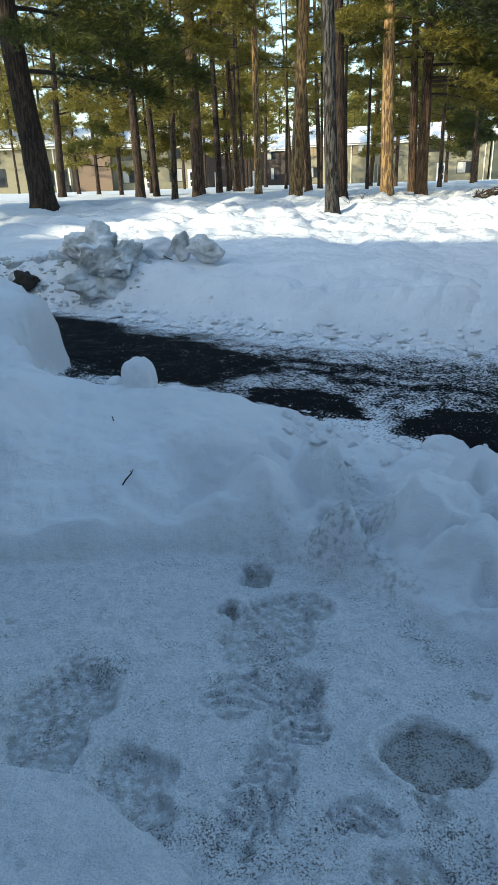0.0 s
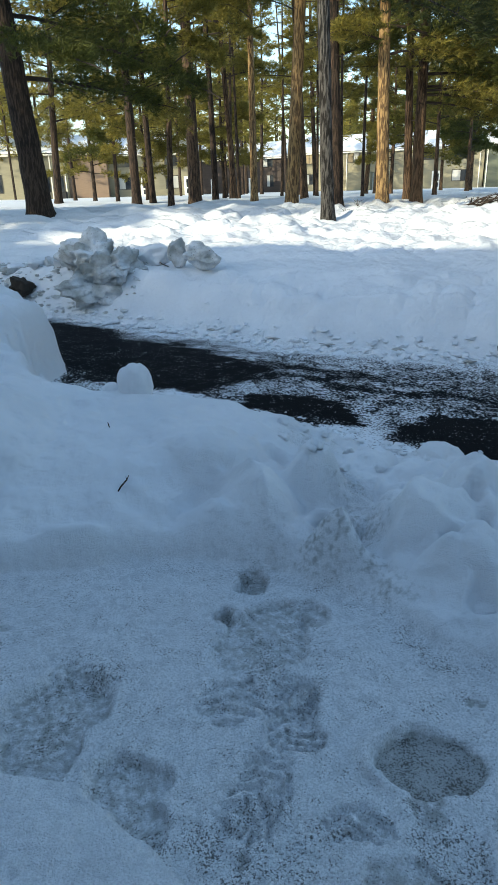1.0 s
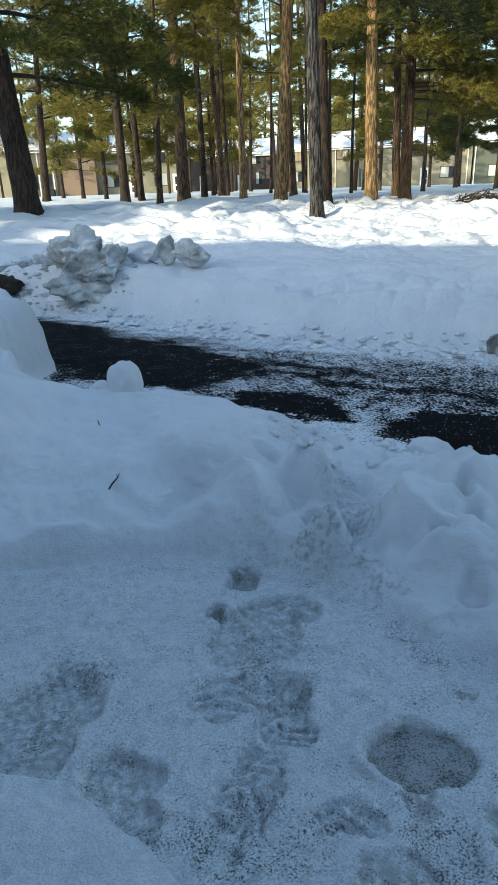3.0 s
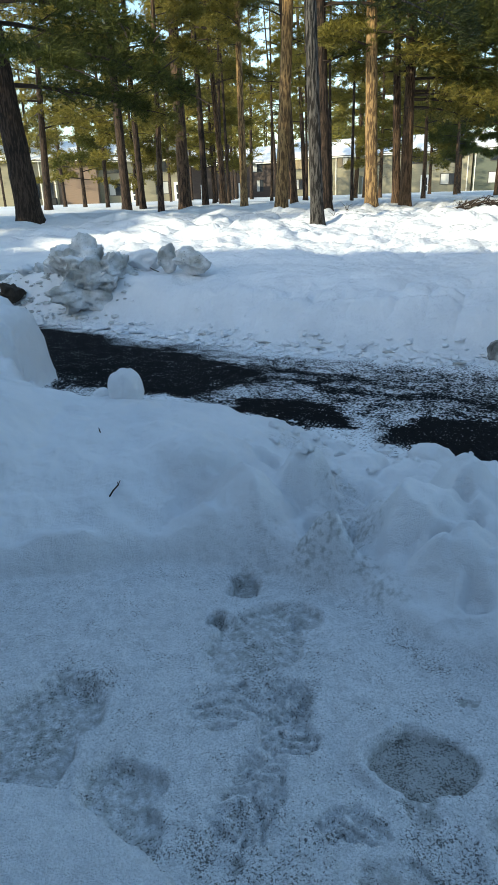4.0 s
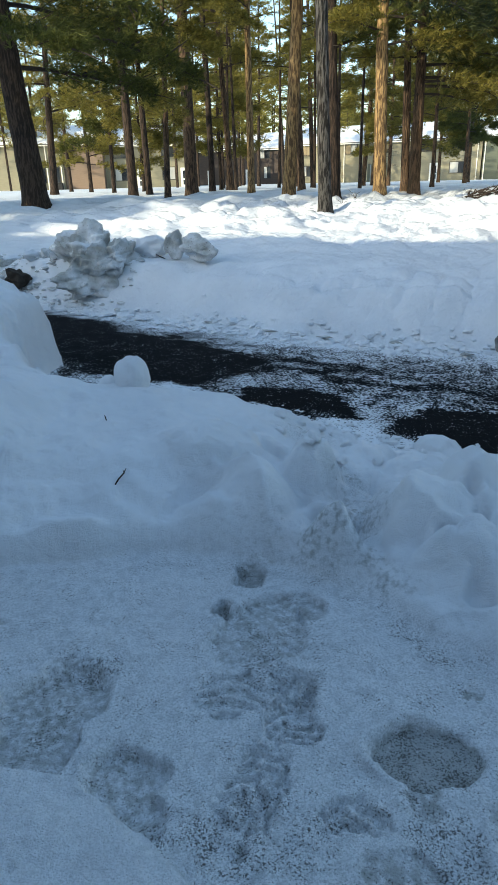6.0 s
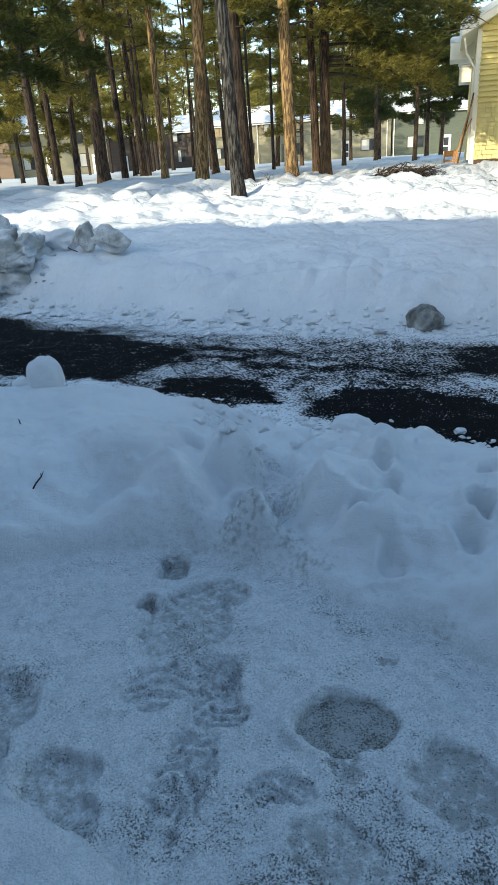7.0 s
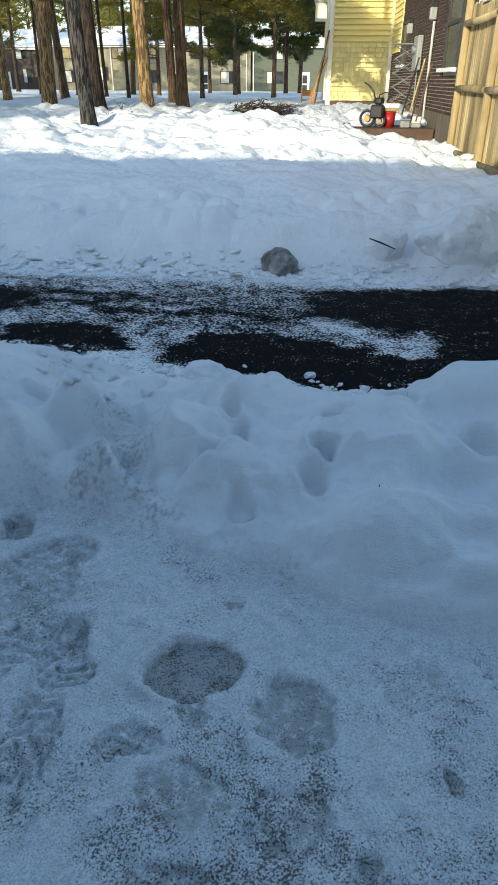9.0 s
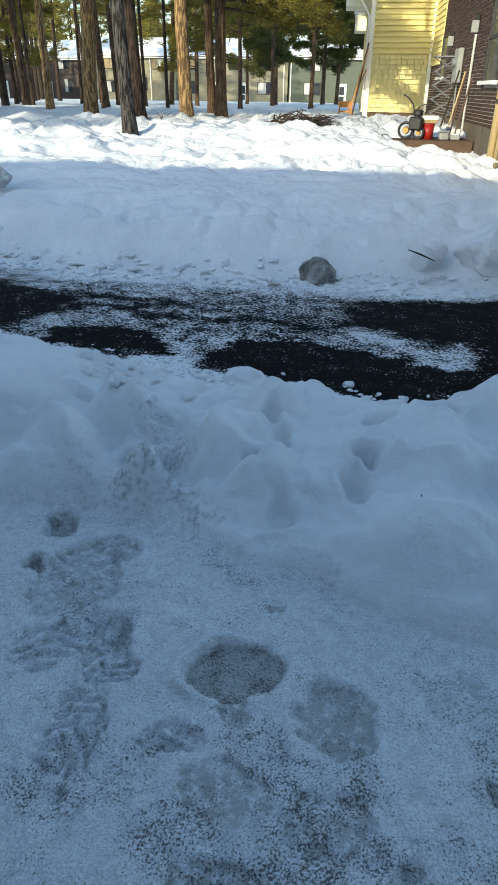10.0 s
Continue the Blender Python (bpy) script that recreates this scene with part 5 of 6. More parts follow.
TREES = [
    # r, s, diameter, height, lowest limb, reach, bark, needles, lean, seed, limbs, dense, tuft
    (-11.99, 14.40, 0.66, 17, 5.2, 4.2, BARK_SHADED, NEEDLES, (-0.057, -0.009), 1, 30, 1.0, 0.20),
    (-15.89, 25.32, 0.40, 17, 4.2, 3.6, BARK_SHADED, NEEDLES_SUNLIT, (0.008, 0), 2, 30, 1.0, 0.22),
    (-15.66, 26.35, 0.29, 16, 4.6, 3.0, BARK_SHADED, NEEDLES_SUNLIT, (-0.003, 0), 3, 26, 0.9, 0.22),
    (-23.13, 29.45, 0.40, 15, 3.4, 3.4, BARK_SHADED, NEEDLES_SUNLIT, (0.053, 0.006), 4, 30, 1.0, 0.24),
    (-11.49, 20.63, 0.21, 11, 2.6, 2.1, BARK_RED, NEEDLES_SUNLIT, (0.022, -0.001), 5, 30, 1.0, 0.20),
    (-12.52, 24.36, 0.50, 19, 6.0, 3.6, BARK_RED, NEEDLES_SUNLIT, (-0.013, 0.001), 6, 26, 0.9, 0.22),
    (-12.46, 26.00, 0.27, 17, 5.0, 2.8, BARK_SHADED, NEEDLES_SUNLIT, (-0.017, 0.001), 7, 24, 0.8, 0.22),
    (-13.40, 29.99, 0.28, 17, 5.0, 2.6, BARK_RED, NEEDLES_SUNLIT, (-0.046, 0.005), 8, 24, 0.8, 0.24),
    (-10.61, 25.75, 0.30, 18, 6.0, 2.6, BARK_SUNLIT, NEEDLES_SUNLIT, (0.008, -0.001), 9, 22, 0.8, 0.22),
    (-25.74, 58.98, 0.40, 18, 6.0, 3.6, BARK_SHADED, NEEDLES_SUNLIT, (-0.001, 0), 10, 26, 0.7, 0.34),
    (-25.82, 64.80, 0.38, 18, 6.5, 3.4, BARK_SHADED, NEEDLES_SUNLIT, (0.009, -0.002), 11, 26, 0.7, 0.34),
    (-25.0, 70.0, 0.38, 19, 7.5, 3.4, BARK_SHADED, NEEDLES_SUNLIT, (-0.057, 0.01), 12, 24, 0.6, 0.34),
    (-6.94, 19.77, 0.40, 19, 6.6, 3.0, BARK_SUNLIT, NEEDLES_SUNLIT, (0.043, -0.009), 13, 24, 0.8, 0.20),
    (-9.34, 28.25, 0.31, 18, 6.6, 2.8, BARK_RED, NEEDLES_SUNLIT, (-0.05, 0.011), 14, 22, 0.8, 0.22),
    (-14.04, 44.91, 0.34, 18, 6.0, 3.0, BARK_SHADED, NEEDLES_SUNLIT, (-0.035, 0.008), 15, 24, 0.7, 0.30),
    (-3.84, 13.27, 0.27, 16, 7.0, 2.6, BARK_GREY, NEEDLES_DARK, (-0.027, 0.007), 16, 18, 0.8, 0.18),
    (-4.93, 17.87, 0.38, 17, 5.2, 3.8, BARK_SHADED, NEEDLES, (-0.042, 0.011), 17, 24, 1.0, 0.20),
    (-3.84, 18.53, 0.34, 17, 4.8, 3.2, BARK_SUNLIT, NEEDLES_SUNLIT, (-0.04, 0.013), 18, 26, 1.0, 0.20),
    (-12.17, 51.44, 0.36, 16, 3.8, 3.4, BARK_RED, NEEDLES_SUNLIT, (0.048, -0.016), 19, 28, 0.8, 0.32),
    (-11.30, 50.64, 0.33, 16, 4.2, 3.2, BARK_RED, NEEDLES_SUNLIT, (0.046, -0.015), 20, 26, 0.8, 0.32),
    (-3.75, 21.19, 0.25, 15, 4.6, 3.0, BARK_RED, NEEDLES_SUNLIT, (-0.024, 0.009), 21, 26, 1.0, 0.20),
    (-3.39, 20.87, 0.32, 17, 4.4, 3.8, BARK_RED, NEEDLES_SUNLIT, (0.005, -0.002), 22, 28, 0.7, 0.18),
    (-1.88, 69.10, 0.40, 18, 3.6, 4.8, BARK_RED, NEEDLES, (0.0, 0.0), 23, 44, 1.8, 0.36),
    (-0.58, 70.83, 0.40, 17, 3.8, 4.6, BARK_RED, NEEDLES, (0.01, 0.0), 24, 44, 1.8, 0.36),
    # younger pines farther back, with low crowns
    (-27.0, 38.0, 0.26, 11, 1.6, 2.8, BARK_SHADED, NEEDLES_SUNLIT, (0.0, 0.0), 51, 40, 0.9, 0.26),
    (-21.5, 35.5, 0.22, 10, 1.5, 2.6, BARK_SHADED, NEEDLES_SUNLIT, (0.01, 0.0), 52, 40, 0.9, 0.26),
    (-19.0, 41.0, 0.25, 12, 1.9, 2.8, BARK_SHADED, NEEDLES_SUNLIT, (0.0, 0.0), 53, 40, 0.9, 0.28),
    (-22.0, 48.0, 0.25, 13, 2.2, 3.0, BARK_SHADED, NEEDLES_SUNLIT, (0.0, 0.0), 54, 36, 0.8, 0.30),
    (-17.5, 52.0, 0.26, 13, 5.5, 2.8, BARK_SHADED, NEEDLES_SUNLIT, (0.0, 0.0), 55, 34, 0.7, 0.30),
    (-11.0, 38.5, 0.24, 12, 4.8, 2.4, BARK_SHADED, NEEDLES_SUNLIT, (0.0, 0.0), 56, 34, 0.7, 0.26),
    (-9.2, 46.0, 0.26, 12, 2.0, 2.8, BARK_RED, NEEDLES_SUNLIT, (0.0, 0.0), 57, 40, 0.8, 0.30),
    (-6.8, 40.0, 0.24, 12, 2.2, 2.6, BARK_RED, NEEDLES_SUNLIT, (0.0, 0.0), 58, 38, 0.8, 0.28),
    (-5.0, 52.0, 0.28, 13, 2.8, 3.2, BARK_RED, NEEDLES, (0.0, 0.0), 59, 38, 0.8, 0.32),
    (-16.2, 36.0, 0.20, 16, 5.0, 2.2, BARK_SHADED, NEEDLES_SUNLIT, (0.02, 0.0), 61, 22, 0.6, 0.26),
    (-14.6, 33.5, 0.17, 15, 5.5, 2.0, BARK_SHADED, NEEDLES_SUNLIT, (-0.03, 0.0), 62, 22, 0.6, 0.26),
    (-17.2, 47.0, 0.22, 17, 6.0, 2.4, BARK_SHADED, NEEDLES_SUNLIT, (0.01, 0.0), 63, 22, 0.6, 0.28),
    (-12.6, 40.5, 0.19, 16, 6.0, 2.2, BARK_SHADED, NEEDLES_SUNLIT, (0.0, 0.0), 64, 22, 0.6, 0.28),
    (-19.8, 44.5, 0.20, 16, 4.0, 2.4, BARK_SHADED, NEEDLES_SUNLIT, (-0.02, 0.0), 65, 24, 0.7, 0.28),
    (-9.8, 36.0, 0.18, 16, 6.0, 2.0, BARK_SHADED, NEEDLES_SUNLIT, (-0.01, 0.0), 66, 20, 0.6, 0.26),
    (-7.9, 33.0, 0.16, 14, 5.5, 2.0, BARK_SHADED, NEEDLES_SUNLIT, (0.0, 0.0), 67, 20, 0.6, 0.26),
    (-20.5, 31.0, 0.22, 14, 2.4, 2.6, BARK_SHADED, NEEDLES, (0.0, 0.0), 68, 34, 0.9, 0.24),
    (-17.8, 28.5, 0.18, 11, 2.2, 2.2, BARK_SHADED, NEEDLES_SUNLIT, (0.0, 0.0), 69, 34, 0.9, 0.22),
    (-1.6, 38.0, 0.24, 13, 3.0, 3.0, BARK_RED, NEEDLES, (0.0, 0.0), 70, 36, 0.9, 0.26),
    (-4.6, 33.0, 0.20, 12, 3.0, 2.4, BARK_RED, NEEDLES_SUNLIT, (0.0, 0.0), 71, 32, 0.8, 0.24),
    (-5.6, 61.0, 0.34, 16, 3.4, 4.4, BARK_RED, NEEDLES, (0.0, 0.0), 72, 44, 1.6, 0.34),
    (-8.2, 63.0, 0.30, 15, 3.0, 4.0, BARK_RED, NEEDLES_SUNLIT, (0.0, 0.0), 73, 44, 1.5, 0.34),
    (-33.0, 44.0, 0.28, 13, 2.0, 3.2, BARK_SHADED, NEEDLES_SUNLIT, (0.0, 0.0), 60, 40, 0.9, 0.30),
]
OWN_LIMBS = {
    0: ((3.3, 70, 3.6, 0.02, 0.16), (4.1, 95, 4.6, 0.05, 0.30), (4.6, 45, 4.0, 0.1, 0.25), (5.0, 120, 4.4, 0.05, 0.35), (3.9, 150, 3.6, 0.0, 0.2), (4.4, 260, 3.0, 0.1, 0.2)),
    15: ((4.25, 82, 3.4, 0.10, 0.32),),
    16: ((4.3, 85, 4.6, 0.14, 0.40), (4.9, 100, 5.2, 0.10, 0.42), (3.6, 60, 2.2, 0.4, 0.1), (5.3, 120, 4.6, 0.05, 0.3)),
    17: ((3.6, 100, 2.2, 0.25, 0.3), (3.9, 230, 2.0, 0.2, 0.2)),
    21: ((2.9, 115, 3.4, 0.0, 0.22), (3.1, 95, 3.0, 0.0, 0.2), (3.0, 140, 3.2, 0.0, 0.2), (2.7, 75, 2.6, 0.05, 0.2), (3.4, 110, 3.0, 0.05, 0.25), (4.0, 80, 3.8, 0.02, 0.25), (3.6, 250, 2.0, 0.0, 0.05), (4.6, 130, 4.0, 0.0, 0.25)),
}
# tan and dark brown: bark colours with sun and shade painted in
KINDS = {"bark_red": "reddish-brown", "bark_sunlit": "sunlight-tinted tan", "bark_grey": "grey furrowed", "bark_shaded": "shade-darkened brown"}
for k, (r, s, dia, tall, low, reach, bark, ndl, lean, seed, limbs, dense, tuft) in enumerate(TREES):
    label = "%s %s pine trunk with %s needles standing in snow" % ("thick" if dia > 0.45 else "slender" if dia < 0.3 else "tall", KINDS[bark.name], "sunlit golden-green" if ndl is NEEDLES_SUNLIT else "dark green")
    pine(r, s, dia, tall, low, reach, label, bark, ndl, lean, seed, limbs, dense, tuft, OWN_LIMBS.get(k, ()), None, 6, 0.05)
# a thick pine out of view whose boughs hang into it
pine(3.2, 31.5, 0.42, 16, 4.6, 4.2, "tall pine behind the yellow house with dark green boughs", BARK_RED, NEEDLES, (0, 0), 41, 30, 0.9, 0.24)

# unseen pines added on the sunward side, so that their shade streaks the yard
for k, (r, s, tall, low) in enumerate(((-16.2, 7.0, 17, 3.0), (-17.6, 3.2, 18, 4.0), (-19.5, 9.5, 16, 3.0), (-24.5, -13.0, 19, 7.5), (-31.0, -14.0, 20, 7.0))):
    pine(r, s, 0.42, tall, low, 3.8, "unseen tall pine with dark green boughs, added to shade the yard", BARK_RED, NEEDLES, (0, 0), 140 + k, 38, 2.0 if s > 0 else 1.4, 0.30, (), 0.1 if s > 0 else 0.0)

# far woods behind the houses: many thin pines, one object
rng = np.random.default_rng(77)
fv, ff, count = [], [], 0
tp, td = [], []
bm = bmesh.new()
for k in range(110):
    r, s = rng.uniform(-100, 60), rng.uniform(104, 150)
    if k > 85:
        r, s = rng.uniform(-70, -14), rng.uniform(55, 88)
    tall, z0 = rng.uniform(13, 20), height(r, s) - 0.2
    foot = world(r, s, z0)
    rad = rng.uniform(0.14, 0.24)
    tube(bm, [tuple(foot), tuple(foot + Vector((0, 0, tall * 0.5))), tuple(foot + Vector((0, 0, tall)))], [rad, rad * 0.75, rad * 0.2], 6, False)
    n = 190
    u = rng.uniform(0, 1, n)
    h = tall * (0.34 + 0.66 * u)
    out = (3.4 * (1 - 0.8 * u)) * rng.uniform(0.15, 1, n)
    a = rng.uniform(0, 6.283, n)
    p = np.stack([foot.x + out * np.cos(a), foot.y + out * np.sin(a), foot.z + h - 0.12 * out], -1)
    tp.append(p)
    td.append(np.stack([np.cos(a), np.sin(a), rng.uniform(-0.3, 0.5, n)], -1))
woods = thing("woods", pose(0, 0, 0), "distant pine woods behind the houses", "trees", "", "stuff")
part("trunk", bm, BARK_SHADED, woods)
tp, td = np.concatenate(tp), np.concatenate(td)
v, f2 = spray(tp, td, rng.uniform(0.7, 1.4, len(tp)), rng, 12, 0.75, 0.09)
fast_mesh("crown", v, f2, NEEDLES_SUNLIT, woods)


# ---- ploughed chunks, clods and litter ----
def lump(name, r, s, size, seed, label, category="snow chunk", material=None, rough=0.25, cuts=4, sharp=False, turn=0.0, sink=0.05, group=""):
    shape = block(seed, size, 12, rough, cuts) if sharp else rounded(seed, size, rough, cuts)
    ob = part(name, shape, material or SNOW, None, label, True)
    ob.matrix_basis = Matrix.Translation(world(r, s, height(r, s) - sink)) @ pose(0, 0, 0, 0, 0, HEAD + turn)
    return tagged(ob, label, category, group)


CH = "ploughed ice chunks"
lump("ice_chunk", -5.15, 7.15, (0.46, 0.36, 0.31), 2, "big dirty grey-white block of ploughed ice on the snow bank", "ice chunk", ICE, 0.22, 5, True, 10, 0.30, CH)
lump("ice_chunk", -4.70, 7.02, (0.34, 0.30, 0.22), 7, "dirty white block of ploughed ice against a bigger one", "ice chunk", ICE, 0.20, 5, True, 40, 0.17, CH)
lump("ice_chunk", -4.98, 6.84, (0.46, 0.30, 0.32), 9, "low grey-white shelf of ploughed ice", "ice chunk", ICE, 0.22, 5, True, 20, 0.13, CH)
lump("ice_chunk", -4.40, 7.4, (0.24, 0.2, 0.15), 3, "rounded white ploughed snow chunk", "ice chunk", SNOW, 0.09, 4, True, 20, 0.02, CH)
lump("ice_chunk", -4.02, 7.3, (0.18, 0.13, 0.20), 5, "upright grey slab of ice in the snow bank", "ice chunk", ICE, 0.08, 4, True, -30, 0.01, CH)
lump("ice_chunk", -3.68, 7.25, (0.30, 0.22, 0.16), 12, "cracked white ploughed snow boulder", "ice chunk", ICE, 0.09, 5, True, 0, 0.0, CH)
lump("ice_chunk", -6.1, 7.4, (0.1, 0.1, 0.10), 16, "small ice lump on the bank", "ice chunk", ICE, 0.1, 4, True, 0, 0.05, CH)
# dark lump painted in for the shade inside a recess of the bank
lump("dark_recess", -6.3, 7.02, (0.24, 0.2, 0.18), 8, "black lump standing in for a shaded hole in dirty snow", "soil", DARK_BROWN, 0.15, 4, True, 0, 0.06)
for k in range(7):
    random.seed(60 + k)
    lump("ice_chunk", -5.6 - random.uniform(0, 2.2), 6.95 + random.uniform(-0.1, 0.7), (random.uniform(0.08, 0.2), random.uniform(0.08, 0.16), random.uniform(0.06, 0.14)), 30 + k, "dirty lump of ploughed snow", "ice chunk", ICE if k % 2 else SNOW, 0.1, 3, True, k * 37, 0.04, CH)
lump("snow_boulder", 0.02, 5.98, (0.165, 0.155, 0.135), 14, "round gritty grey-white snow boulder at the lane's edge", "snow boulder", GRITTY, 0.16, 5, False, 0, 0.02)
lump("snow_lump", 1.74, 6.36, (0.46, 0.32, 0.33), 17, "large rounded overhanging lump of ploughed snow", "snow lump", SNOW, 0.18, 5, False, 10, 0.33)
lump("snow_slab", 0.98, 6.12, (0.22, 0.12, 0.17), 16, "tilted white snow slab on the bank's foot", "snow slab", SNOW, 0.06, 4, True, -15, 0.04)
stick = thing("stick", Matrix.Translation(world(0.91, 5.97, height(0.98, 6.12) + 0.19)), "dark broken stick across a snow slab", "stick")
bm = bmesh.new()
a = world(0, 0, 0)
tube(bm, [tuple(world(-0.10, 0.02, 0.0)), tuple(world(0.0, 0.0, -0.03)), tuple(world(0.14, 0.03, -0.09))], [0.005, 0.008, 0.004], 7)
part("stem", bm, DARK_BROWN, stick, "", True)
lump("snow_clod", -2.02, 3.08, (0.115, 0.09, 0.15), 18, "smooth rounded snow knob on the bank's edge", "snow clod", SNOW, 0.14, 4, False, 0, 0.05)
lump("snow_clod", -2.2, 3.1, (0.06, 0.05, 0.05), 19, "small snow clod on the bank", "snow clod", SNOW, 0.2, 3, False, 0, 0.02)
lump("snow_clod", -0.3, 3.42, (0.13, 0.09, 0.09), 22, "rounded snow clod at the lane's edge", "snow clod", SNOW, 0.2, 4, False, 0, 0.05)

# small clods broken out of the near banks
random.seed(44)
for k in range(16):
    r, s = random.uniform(-1.15, 0.35), random.uniform(2.55, 3.4)
    size = random.uniform(0.018, 0.045)
    ob = part("clod", block(200 + k, (size * random.uniform(0.9, 1.5), size, size * random.uniform(0.6, 0.9)), 8, 0.10, 3), SNOW, BANKS[2 if r < -0.6 else 3], "", True)
    ob.matrix_basis = Matrix.Translation(world(r, s, height(r, s) - 0.35 * size)) @ pose(0, 0, 0, random.uniform(-12, 12), random.uniform(-12, 12), random.uniform(0, 360))

# crust and crumbs along the lane's edges: uncountable
rng = np.random.default_rng(9)
bases = []
for k in range(6):
    bm = rounded(40 + k, (1.0, 0.8, 0.55), 0.35, 2, 0.2)
    bm.verts.ensure_lookup_table()
    bases.append((np.array([v.co[:] for v in bm.verts]), np.array([[v.index for v in f2.verts] for f2 in bm.faces])))
    bm.free()


def crumbs(name, rr, ss, sizes, bank, material, label):
    verts, faces, n = [], [], 0
    grounds = np.maximum(terrain(rr, ss)[0], -0.03)
    for r, s, size, z in zip(rr, ss, sizes, grounds):
        v, f2 = bases[rng.integers(0, 6)]
        a = rng.uniform(0, 6.283)
        c, d2 = math.cos(a), math.sin(a)
        q = np.stack([v[:, 0] * c - v[:, 1] * d2, v[:, 0] * d2 + v[:, 1] * c, v[:, 2] * 0.8], -1) * size
        q += np.array(world(r, s, z - 0.15 * size))
        verts.append(q), faces.append(f2 + n)
        n += len(v)
    ob = fast_mesh(name, np.concatenate(verts), np.concatenate(faces), material, bank, False)
    return tagged(ob, label, "", "", "stuff")


n = 1500
rr = rng.uniform(-6.0, 4.5, n)
crumbs("rubble", rr, far_foot(rr) + rng.normal(-0.06, 0.11, n), rng.uniform(0.010, 0.062, n) * rng.uniform(0.5, 1.3, n), BANKS[4], SNOW, "broken crusty snow crumbs at the far bank's foot")
n = 420
rr = rng.uniform(-7.6, -4.4, n)
crumbs("rubble", rr, far_foot(rr) + rng.uniform(0.05, 1.0, n), rng.uniform(0.015, 0.075, n) * rng.uniform(0.4, 1.2, n), BANKS[4], ICE, "dirty broken ice crumbs round the ploughed chunks")
n = 420
rr = rng.uniform(-2.0, 1.3, n)
crumbs("rubble", rr, near_edge(rr) + rng.normal(-0.02, 0.13, n), rng.uniform(0.01, 0.038, n) * rng.uniform(0.4, 1.2, n), BANKS[3], SNOW, "snow crumbs scattered at the lane's near edge")
for k, (r, s, w, l) in enumerate(((-2.3, 6.08, 0.16, 0.06), (-0.35, 5.72, 0.12, 0.05), (-1.7, 5.98, 0.14, 0.05), (-1.0, 5.95, 0.1, 0.045), (-3.1, 6.3, 0.13, 0.05))):
    lump("ice_plate", r, s, (0.7 * w, 0.7 * l, 0.012), 70 + k, "thin grey ice plate beside the snow bank", "ice plate", ICE, 0.06, 3, True, 5, max(0.0, -height(r, s)) * -1 + 0.01, "ice plates")


# twigs and needles on the near bank
def twig(r, s, length, turn, label, kinks=1):
    z = height(r, s)
    ob = thing("twig", Matrix.Translation(world(r, s, z + 0.006)) @ pose(0, 0, 0, 0, 0, turn), label, "twig", "twigs on the snow")
    bm = bmesh.new()
    tube(bm, [(-length / 2, 0, 0.0), (-length / 6, 0.05 * length, 0.06 * length), (length / 5, 0.03 * length, 0.14 * length), (length / 2, 0.1 * length, 0.2 * length)], [0.0022 + 0.012 * length, 0.0022 + 0.014 * length, 0.002 + 0.012 * length, 0.0012], 6)
    part("stem", bm, TWIG, ob, "", True)
    if kinks:
        bm = bmesh.new()
        tube(bm, [(length / 6, 0, 0.016), (length / 4, length * 0.08, 0.03)], [0.0025, 0.0012], 5)
        part("fork", bm, TWIG, ob)
    return ob


twig(-1.535, 2.19, 0.12, 62, "thin dark bent twig lying on smooth snow")
twig(-1.85, 2.55, 0.05, 100, "short curved dark twig on smooth snow", 0)
twig(0.53, 2.0, 0.03, 40, "tiny dark needle on pitted snow", 0)
twig(0.56, 2.0, 0.03, 10, "tiny dark straw on pitted snow", 0)
twig(-4.25, 7.3, 0.28, 120, "dark stick in ploughed snow")

sprig = thing("needle_sprig", Matrix.Translation(world(0.715, 2.60, height(0.715, 2.60) + 0.012)), "small green pine needle sprig lying on snow", "pine sprig")
v, f2 = tuft_shape(np.random.default_rng(3), 26, 0.075, 0.0022, 1.5)
nd = fast_mesh("needles", v @ np.array([[1, 0, 0], [0, 0.3, 0.95], [0, 0.95, 0.3]]), f2, NEEDLES_DARK, sprig)

# brush pile in the yard
random.seed(12)
bx, by = -1.05, 17.1
pile = thing("brush_pile", Matrix.Translation(world(bx, by, height(bx, by) - 0.03)) @ pose(0, 0, 0, 0, 0, HEAD), "low pile of dark brushwood and needles half buried in snow", "brush pile")
for k in range(70):
    a, b2 = random.uniform(-0.55, 0.65), random.uniform(-0.4, 0.4)
    ln, az = random.uniform(0.25, 0.7), random.gauss(0.2, 0.6)
    zz = random.uniform(0.02, 0.34) * (1 - abs(a) / 1.4)
    bm = bmesh.new()
    tube(bm, [(a, b2, zz), (a + ln * 0.5 * math.cos(az), b2 + ln * 0.5 * math.sin(az) * 0.5, zz + random.uniform(0.02, 0.14)), (a + ln * math.cos(az), b2 + ln * math.sin(az) * 0.5, zz + random.uniform(-0.03, 0.16))], [0.016, 0.012, 0.004], 5)
    part("stick", bm, TWIG, pile)
bm = bmesh.new()
tube(bm, [(-0.3, -0.2, 0.16), (-0.9, -0.3, 0.12), (-1.5, -0.42, 0.06), (-1.95, -0.5, 0.03)], [0.05, 0.045, 0.035, 0.02], 8)
part("branch", bm, TWIG, pile)
rng = np.random.default_rng(21)
n = 420
p = np.stack([rng.normal(0.25, 0.38, n), rng.normal(0, 0.22, n), np.abs(rng.normal(0.14, 0.11, n))], -1)
v, f2 = spray(p, rng.normal(0, 1, (n, 3)) + np.array([0.6, 0, 0.3]), rng.uniform(0.6, 1.1, n), rng, 12, 0.12, 0.009)
fast_mesh("needles", v, f2, TWIG, pile)
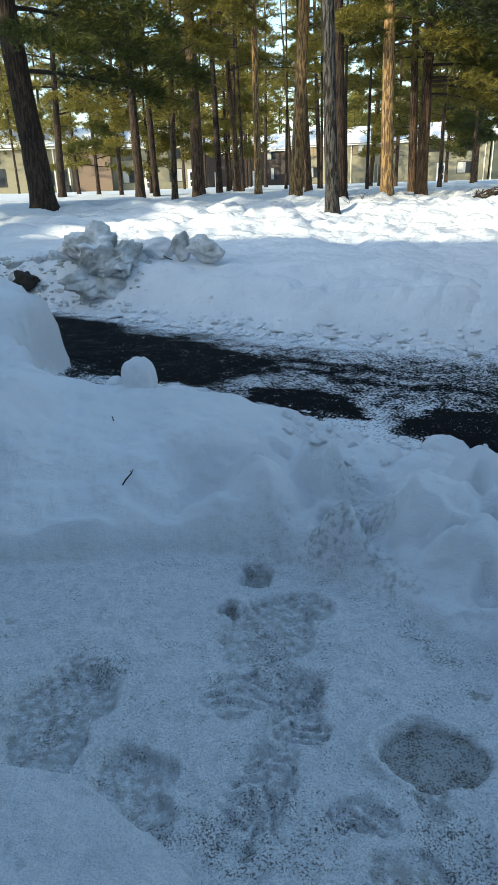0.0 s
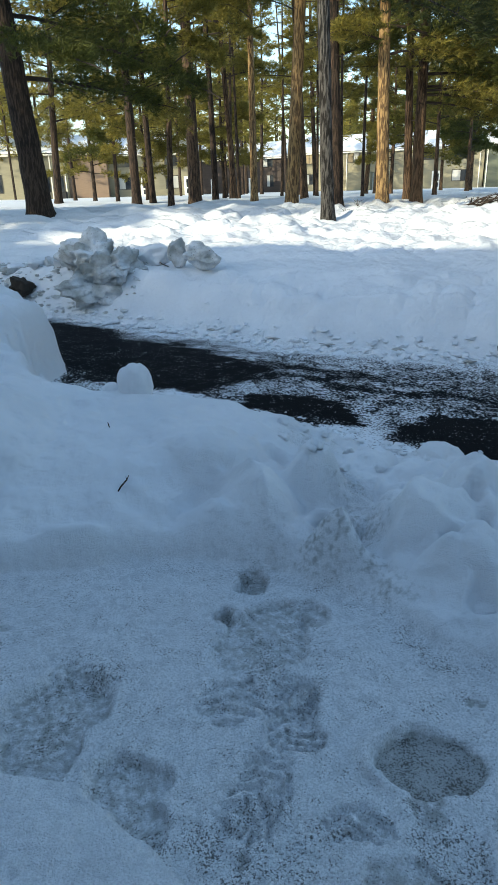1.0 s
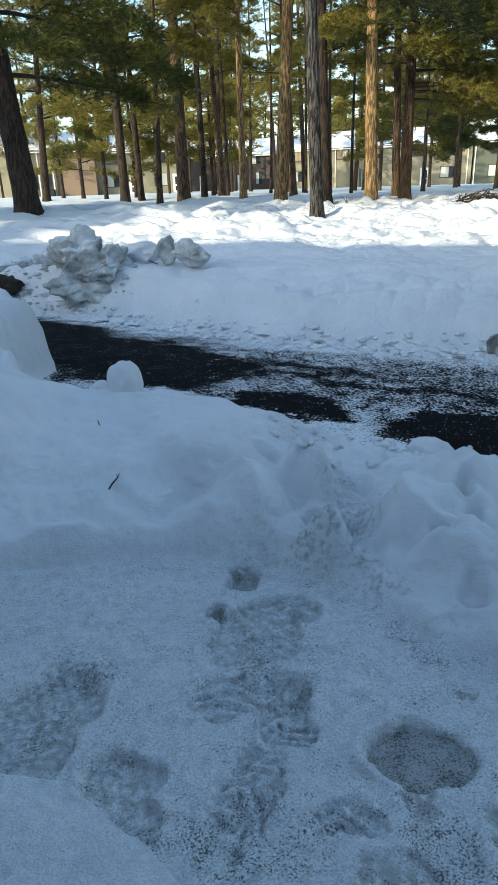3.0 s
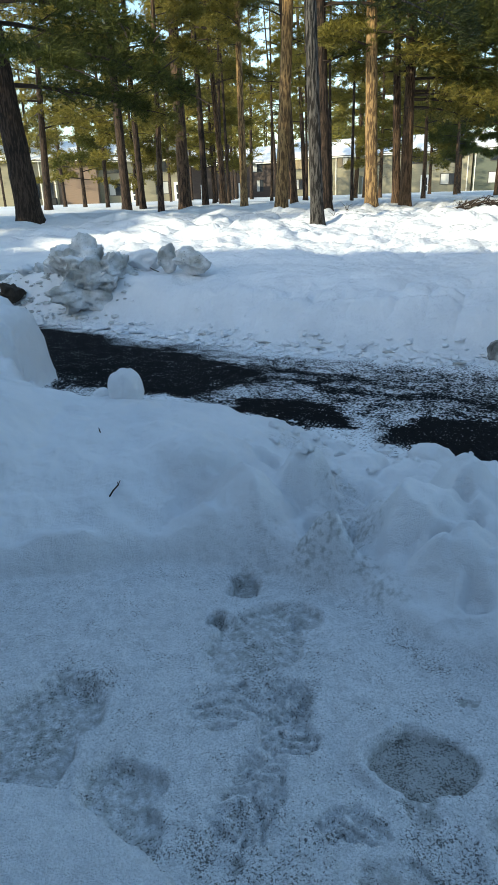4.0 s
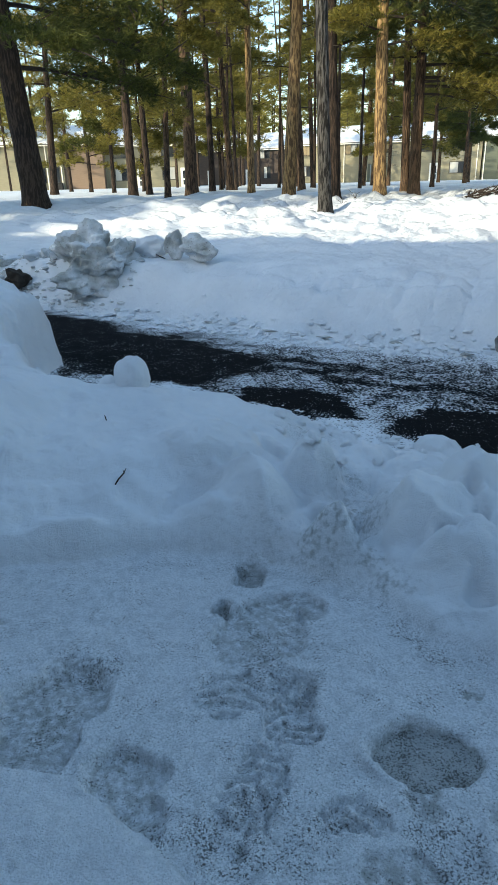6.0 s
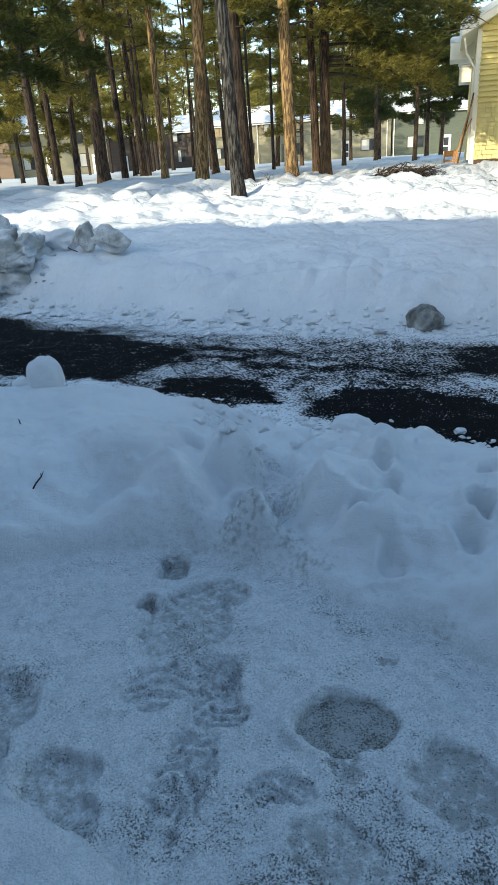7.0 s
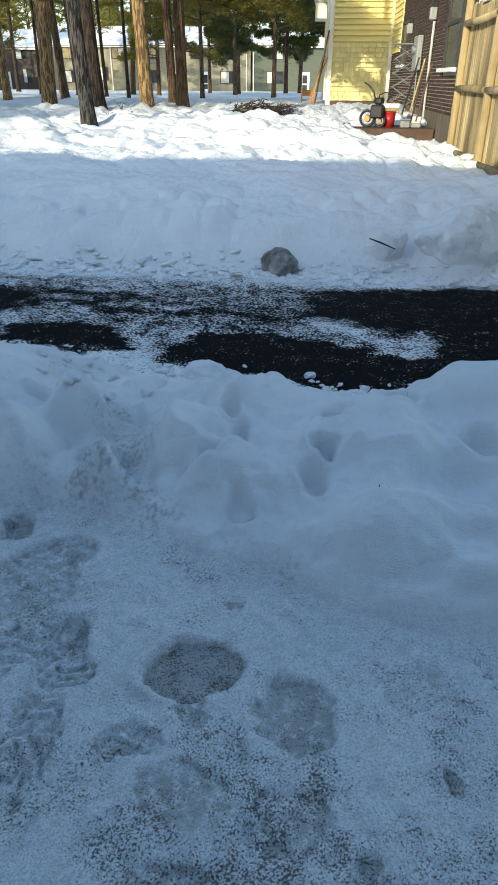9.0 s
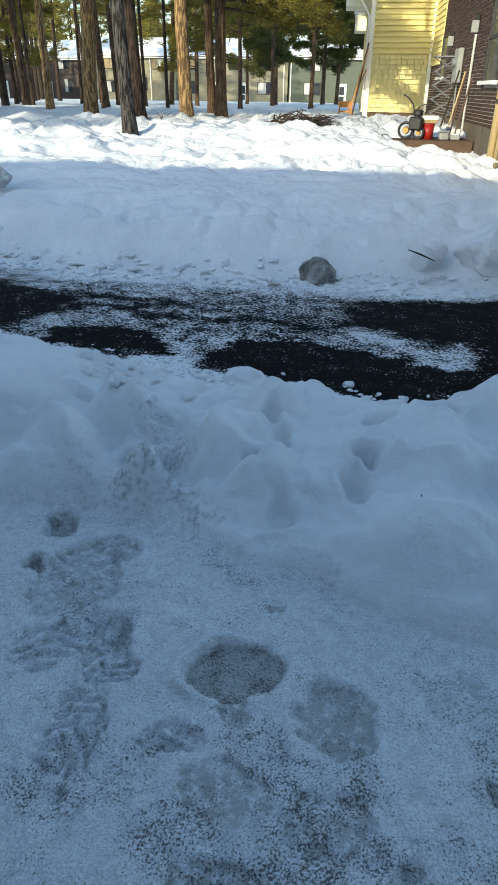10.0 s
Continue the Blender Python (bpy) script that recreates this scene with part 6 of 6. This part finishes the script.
for k in range(4):
    bm = rounded(80 + k, (0.16, 0.1, 0.05), 0.3, 3)
    ob = part("snow_cap", bm, SNOW, pile, "", True)
    ob.matrix_basis = Matrix.Translation((-0.6 + 0.42 * k, 0.05, 0.16 + 0.03 * (k % 2)))

# small pine saplings and twigs sticking out of the snow
for k, (r, s, hgt) in enumerate(((-4.3, 16.3, 0.18), (-4.05, 16.5, 0.22), (-3.85, 16.4, 0.15))):
    ob = thing("snow_stalk", Matrix.Translation(world(r, s, height(r, s) - 0.03)), "thin dry stalk poking out of the snow", "stalk", "dry stalks")
    for q in range(3):
        bm = bmesh.new()
        tube(bm, [(0, 0, 0), (0.05 * (q - 1), 0.03, hgt * 0.6), (0.16 * (q - 1), 0.05, hgt * (1 - 0.12 * q))], [0.008, 0.006, 0.002], 5)
        part("stem", bm, TWIG, ob)

# ---- bricks and shingles ----
bm = bmesh.new()
box(bm, -0.0, 0.02, 0.005, 0.190, 0.005, 0.056)
brick_data = bpy.data.meshes.new("brick")
bm.to_mesh(brick_data)
bm.free()
brick_data.materials.append(BRICK)
holes = [(14.0 - YS - 0.02, 15.3 - YS + 0.02, 1.65, 3.26), (10.8 - YS - 0.02, 12.2 - YS + 0.02, 2.53, 3.96), (21.6 - YS - 0.02, 22.6 - YS + 0.02, 1.83, 2.96)]
rest_v, rest_f, near_bricks = [], [], 0
cube_v = np.array([v.co[:] for v in brick_data.vertices])
cube_f = np.array([p.vertices[:] for p in brick_data.polygons])
course = 0
zc = 0.25
while zc < 5.5:
    yy = -15.9 + (0.1 if course % 2 else 0.0)
    while yy < -0.25:
        if not any(a - 0.18 < yy < b2 - 0.02 and c - 0.05 < zc < d2 - 0.02 for a, b2, c, d2 in holes):
            near = 13.6 - YS < yy < 17.6 - YS and 0.95 < zc < 1.85 and near_bricks < 300
            if near:
                share("brick", brick_data, y, Matrix.Translation((WX - 0.004, yy, zc)))
                near_bricks += 1
            else:
                rest_f.append(cube_f + 8 * len(rest_v))
                rest_v.append(cube_v + np.array([WX - 0.004, yy, zc]))
        yy += 0.2032
    zc += 0.0677
    course += 1
ob = fast_mesh("brickwork", np.concatenate(rest_v), np.concatenate(rest_f), BRICK, y)
tagged(ob, "brown brick courses", kind="stuff")
random.seed(31)
wall_shingles = 0
course, zc = 0, 0.90
while zc < 2.58:
    x = 0.135 - (0.09 if course % 2 else 0)
    while x < WX - 0.13:
        w = random.uniform(0.12, 0.24)
        x0, x1 = max(x, 0.135), min(x + w, WX - 0.125)
        if x1 - x0 > 0.03:
            bm = bmesh.new()
            dz = random.uniform(-0.008, 0.004)
            v = [bm.verts.new(c) for c in ((x0, 0.03, zc + dz), (x1 - 0.008, 0.03, zc + dz), (x1 - 0.012, -0.058, zc + dz), (x0, -0.058, zc + dz), (x0, 0.03, zc + 0.15), (x1 - 0.008, 0.03, zc + 0.15), (x1 - 0.008, 0.002, zc + 0.15), (x0, 0.002, zc + 0.15))]
            for q in ((3, 2, 1, 0), (4, 5, 6, 7), (3, 7, 6, 2), (0, 4, 7, 3), (1, 2, 6, 5)):
                bm.faces.new([v[k] for k in q])
            part("shingle", bm, SHINGLE, y)
        x += w
    zc += 0.141
    course += 1
